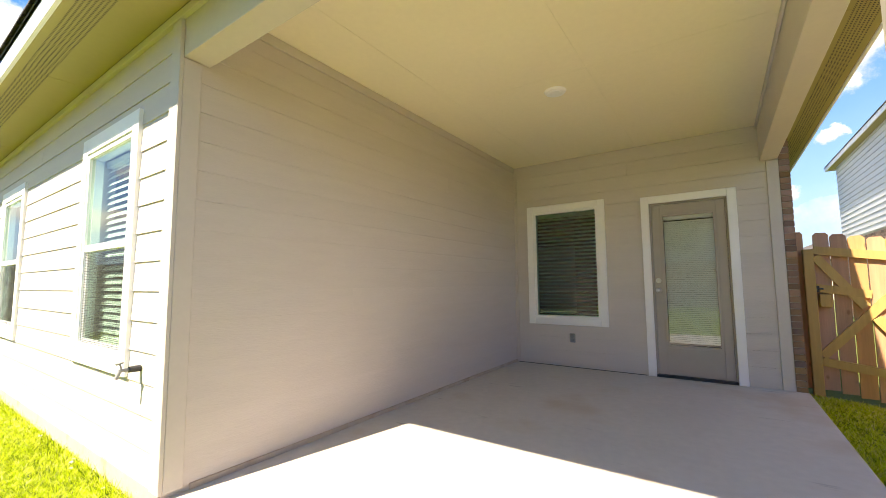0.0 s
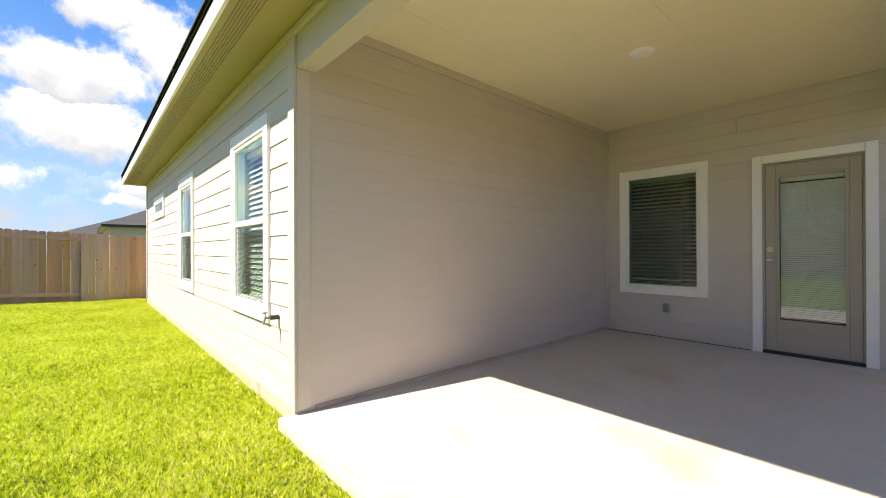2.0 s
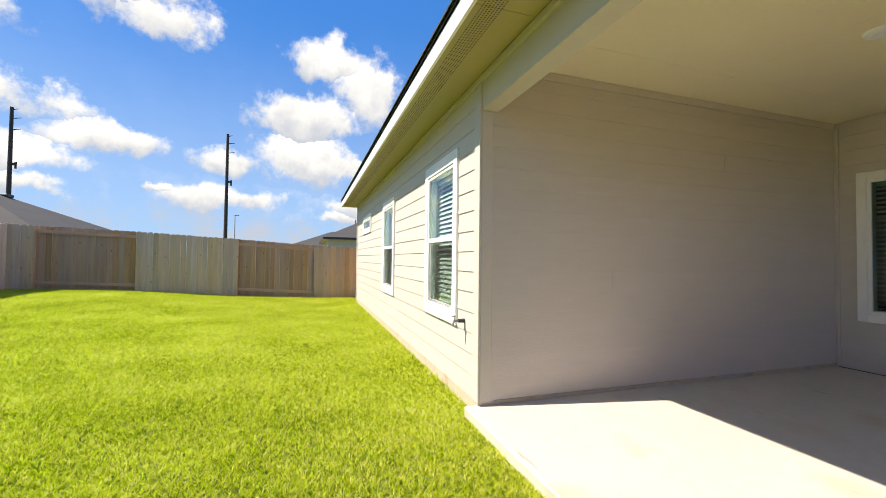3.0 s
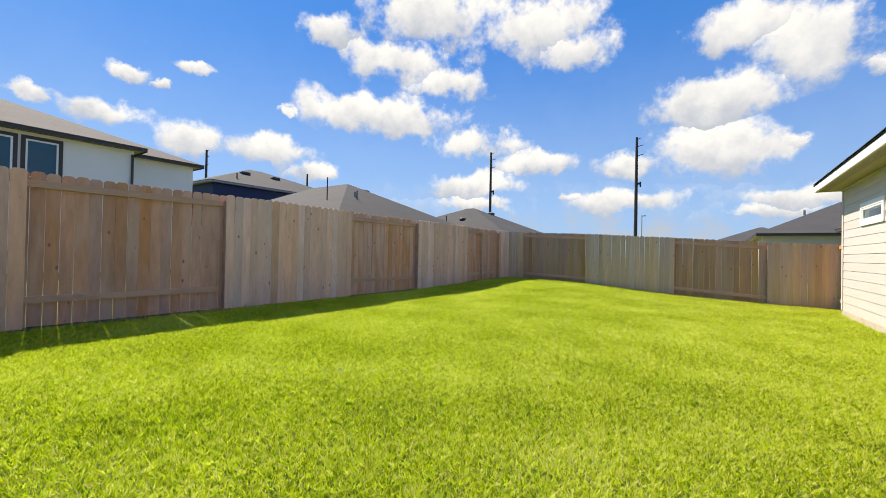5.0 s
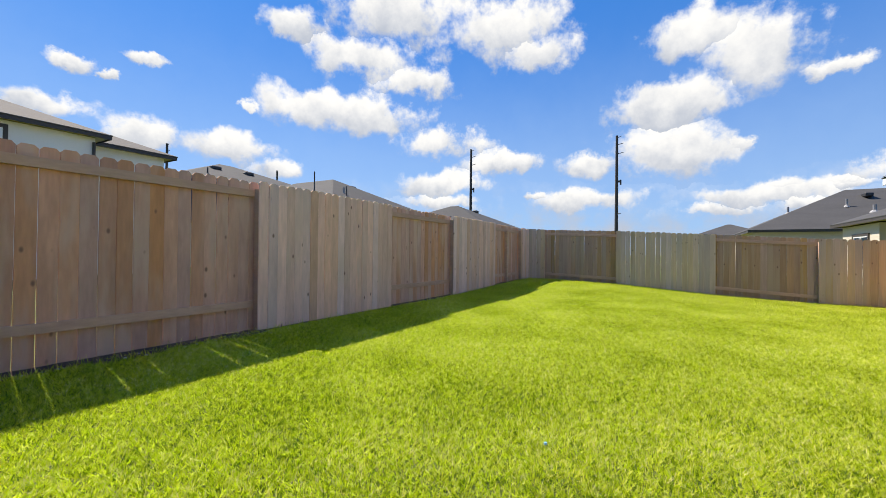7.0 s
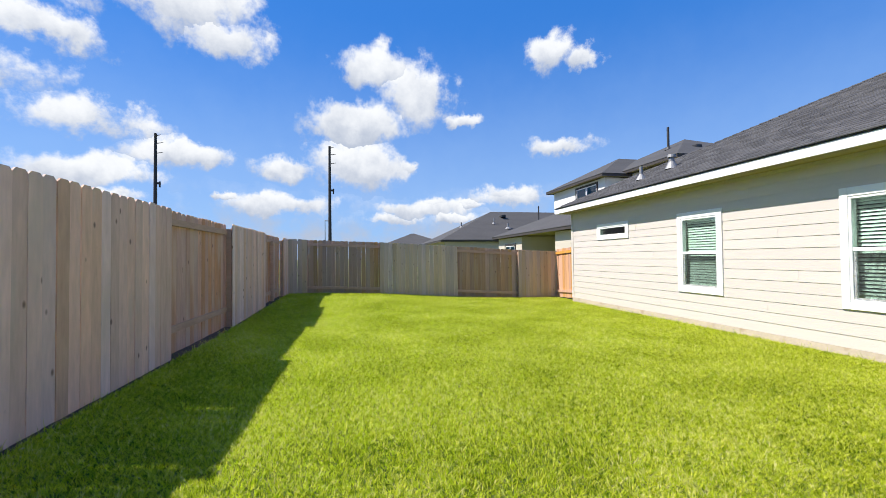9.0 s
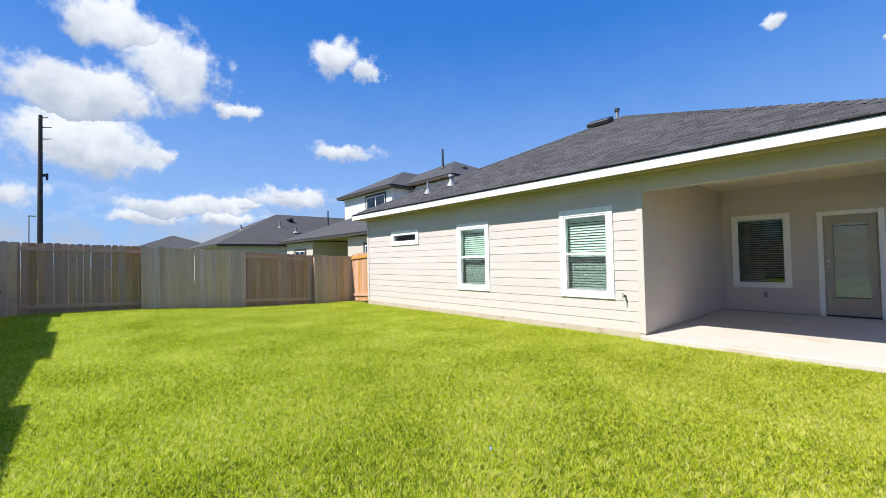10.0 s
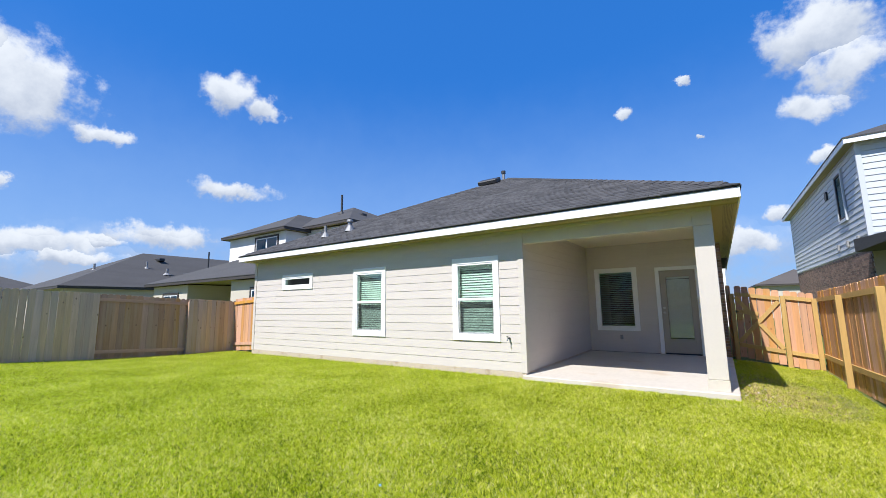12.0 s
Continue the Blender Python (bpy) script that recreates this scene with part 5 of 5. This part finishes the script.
# ---------------------------------------------------------------- brick on the side wall
def bricks():
    bm = bmesh.new()
    box(bm, -0.095, 0.095, -0.045, 0.045, -0.0285, 0.0285)
    me = mesh_of("brick", bm, BRICK)
    row, z = 0, -0.05
    while z < 2.70:
        shift = 0.0 if row % 2 else -0.1
        for i in range(8):
            y = PATIO_D + 0.07 + shift + 0.2 * i
            turn = 90
            if shift < 0 and i == 0:
                y, turn = PATIO_D + 0.02, 0
            b = new("brick", me)
            b.parent = wall_east
            if turn:
                b.matrix_basis = Matrix.Translation((EAST + 0.055, y, z)) @ Matrix.Rotation(radians(90), 4, "Z")
            else:
                b.matrix_basis = Matrix.Translation((EAST + 0.055, y, z)) @ Matrix.Diagonal((0.47, 1, 1, 1))
        row, z = row + 1, z + 0.067


tagged(slab_part("brick_return", MORTAR, None, EAST + 0.006, EAST + 0.09, PATIO_D - 0.01, PATIO_D + 0.16, -0.15, SOFFIT_Z), "mortar at the brick corner", "trim", kind="structure")
bricks()

# ---------------------------------------------------------------- siding boards
siding(wall_south, WEST + 0.091, -0.091, 0.039, 2.70, [H1, H2, H3], FACADE, [(1, -5.2), (2, -2.7), (4, -5.9), (5, -2.2), (7, -5.4), (9, -2.5), (11, -6.0), (13, -3.0), (3, -7.1), (8, -8.0)], 1)
siding(wall_patio_side, 0.101, PATIO_D - 0.025, 0.039, CEIL_Z - 0.08, [], SIDE, [(5, 1.35), (12, 2.8)], 2, 0.004, 0.0007)
siding(wall_patio_back, 0.051, 3.019, 0.039, CEIL_Z - 0.004, [HP, (HD[0], HD[1], -0.1, HD[3])], BACK, [(14, 1.6)], 3, 0.006, 0.003)


# ---------------------------------------------------------------- lawn
table = np.random.default_rng(31).uniform(0, 1, (4096, 3))


def blades(name, spots, height, width, rng, lean, label, mat=None):
    n = len(spots)
    x, y = spots[:, 0], spots[:, 1]
    z = ground_z(x, y) - 0.004
    ang = rng.uniform(0, 2 * np.pi, n)
    # blades grow in tufts about 4 cm apart, splayed from the crown of each
    gx, gy = np.floor(x / 0.042).astype(int), np.floor(y / 0.042).astype(int)
    key = (gx * 73856093 ^ gy * 19349663) & 4095
    cx = (gx + 0.15 + 0.7 * table[key, 0]) * 0.042
    cy = (gy + 0.15 + 0.7 * table[key, 1]) * 0.042
    tilt_dir = np.arctan2(y - cy, x - cx) + rng.normal(0, 0.7, n)
    x, y = x + 0.22 * (cx - x), y + 0.22 * (cy - y)
    h = height * rng.uniform(0.6, 1.2, n) * (0.74 + 0.5 * table[key, 2])
    w = width * rng.uniform(0.7, 1.3, n) / 2
    bend = lean * rng.uniform(0.2, 1.3, n) * h
    dx, dy = np.cos(ang) * w, np.sin(ang) * w
    bx, by = np.cos(tilt_dir) * bend, np.sin(tilt_dir) * bend
    co = np.empty((n, 3, 3), np.float32)
    co[:, 0] = np.stack((x - dx, y - dy, z), -1)
    co[:, 1] = np.stack((x + dx, y + dy, z), -1)
    co[:, 2] = np.stack((x + bx, y + by, z + h), -1)
    me = bpy.data.meshes.new(name)
    me.vertices.add(n * 3)
    me.vertices.foreach_set("co", co.ravel())
    me.loops.add(n * 3)
    me.loops.foreach_set("vertex_index", np.arange(n * 3, dtype=np.int32))
    me.polygons.add(n)
    me.polygons.foreach_set("loop_start", np.arange(0, n * 3, 3, dtype=np.int32))
    me.materials.append(mat or GRASS)
    me.update(calc_edges=True)
    ob = new(name, me)
    return tagged(ob, label, "grass", kind="stuff")


def lawn():
    rng = np.random.default_rng(5)

    def scatter(x0, x1, y0, y1, density):
        n = int((x1 - x0) * (y1 - y0) * density)
        return np.stack((rng.uniform(x0, x1, n), rng.uniform(y0, y1, n)), -1)

    def keep(p):
        x, y = p[:, 0], p[:, 1]
        inside = (x > FENCE_W + 0.03) & (x < FENCE_E + 0.06) & (y > FENCE_S + 0.02) & (y < 5.0)
        patio_in = (x > -0.045) & (x < 3.24) & (y > -0.125)
        house = (x < -0.02) & (y > -0.02)
        inside &= ~patio_in & ~(house & (x > WEST - 0.02)) & ~((x < WEST) & (y > 0.2))
        # thin and bare patches
        bare = 0.5 + 0.5 * np.sin(x * 2.1 + np.sin(y * 1.7) * 2) * np.sin(y * 2.6 + np.cos(x * 1.3) * 2)
        thin_out = rng.uniform(0, 1, len(x)) < np.clip(1.25 - 0.45 * bare, 0.0, 1)
        by_slab = (np.abs(x - 3.25) < 0.45) & (np.abs(y + 0.15) < 0.5)
        by_fence = y < FENCE_S + 0.06 + 0.12 * smooth(-0.6, 0.4, x) * (0.7 + 0.5 * np.sin(x * 5.0 + np.sin(x * 11.0)))
        dry = np.hypot(x - 3.75, (y - 1.1) * 0.55) < 0.95
        drop = (by_slab | by_fence | dry) & (rng.uniform(0, 1, len(x)) < np.where(by_fence, 0.85, 0.62))
        return p[inside & thin_out & ~drop]

    near = keep(scatter(-2.2, 4.9, -9.05, 0.0, 20000))
    mid = keep(np.concatenate((scatter(-6.0, -2.2, -9.05, 0.0, 13000), scatter(3.2, 4.9, 0.0, 5.0, 9000))))
    far = keep(scatter(-10.8, -6.0, -9.05, 0.3, 8000))
    straw = scatter(3.25, 4.8, -0.6, 2.9, 6000)
    straw = straw[np.hypot(straw[:, 0] - 3.72, (straw[:, 1] - 0.9) * 0.55) < 0.95 * rng.uniform(0.3, 1.1, len(straw))]
    blades("dry_grass", straw, 0.022, 0.008, rng, 1.6, "dry straw-coloured grass on bare soil by the patio", STRAW)
    blades("lawn", near, 0.033, 0.0072, rng, 1.25, "sunlit bright green lawn with short coarse blades")
    blades("lawn", mid, 0.033, 0.009, rng, 1.25, "bright green lawn towards the fences")
    blades("lawn", far, 0.033, 0.011, rng, 1.25, "bright green lawn at the end of the yard")


lawn()


# ---------------------------------------------------------------- small things in the grass
def tufts():
    rng = np.random.default_rng(9)
    p = [np.stack((rng.uniform(FENCE_W + 0.1, FENCE_E, 1500), FENCE_S + 0.04 + np.abs(rng.normal(0, 0.12, 1500))), -1),
         np.stack((FENCE_W + 0.05 + np.abs(rng.normal(0, 0.06, 500)), rng.uniform(FENCE_S, 0.0, 500)), -1),
         np.stack((rng.uniform(WEST, -0.05, 900), -0.02 - np.abs(rng.normal(0, 0.04, 900))), -1)]
    blades("grass_tufts", np.concatenate(p), 0.085, 0.007, rng, 0.6, "longer uncut grass along the fences and wall")


tufts()
scrap = tagged(new("plastic_scrap"), "tiny pale blue plastic scrap lying in the grass", "litter")
bm = bmesh.new()
cyl(bm, (0, 0, 0.018), (0, 0, 0.03), 0.010, 0.009, 12)
part("cap", bm, SCRAP, scrap)
scrap.location = (1.055, -5.10, gz(1.055, -5.10))


def pebbles():
    rng = random.Random(21)
    bm = bmesh.new()
    spots = [(rng.uniform(-0.3, 2.6), FENCE_S + rng.uniform(0.05, 0.22)) for _ in range(28)]
    spots += [(rng.uniform(-8.5, -0.3), -rng.uniform(0.02, 0.10)) for _ in range(26)]
    spots += [(3.25 + rng.uniform(0.02, 0.5), rng.uniform(-0.2, 1.4)) for _ in range(20)]
    for x, y in spots:
        r = rng.uniform(0.006, 0.018)
        bmesh.ops.create_icosphere(bm, subdivisions=1, radius=r, matrix=Matrix.Translation((x, y, gz(x, y) + 0.01))
                                   @ Matrix.Rotation(rng.uniform(0, 3), 4, "Z") @ Matrix.Diagonal((1.5, 1, 0.6, 1)))
    tagged(part("pebbles", bm, PEBBLE), "pale pebbles and wood chips along the edges", "pebbles", kind="stuff")


pebbles()
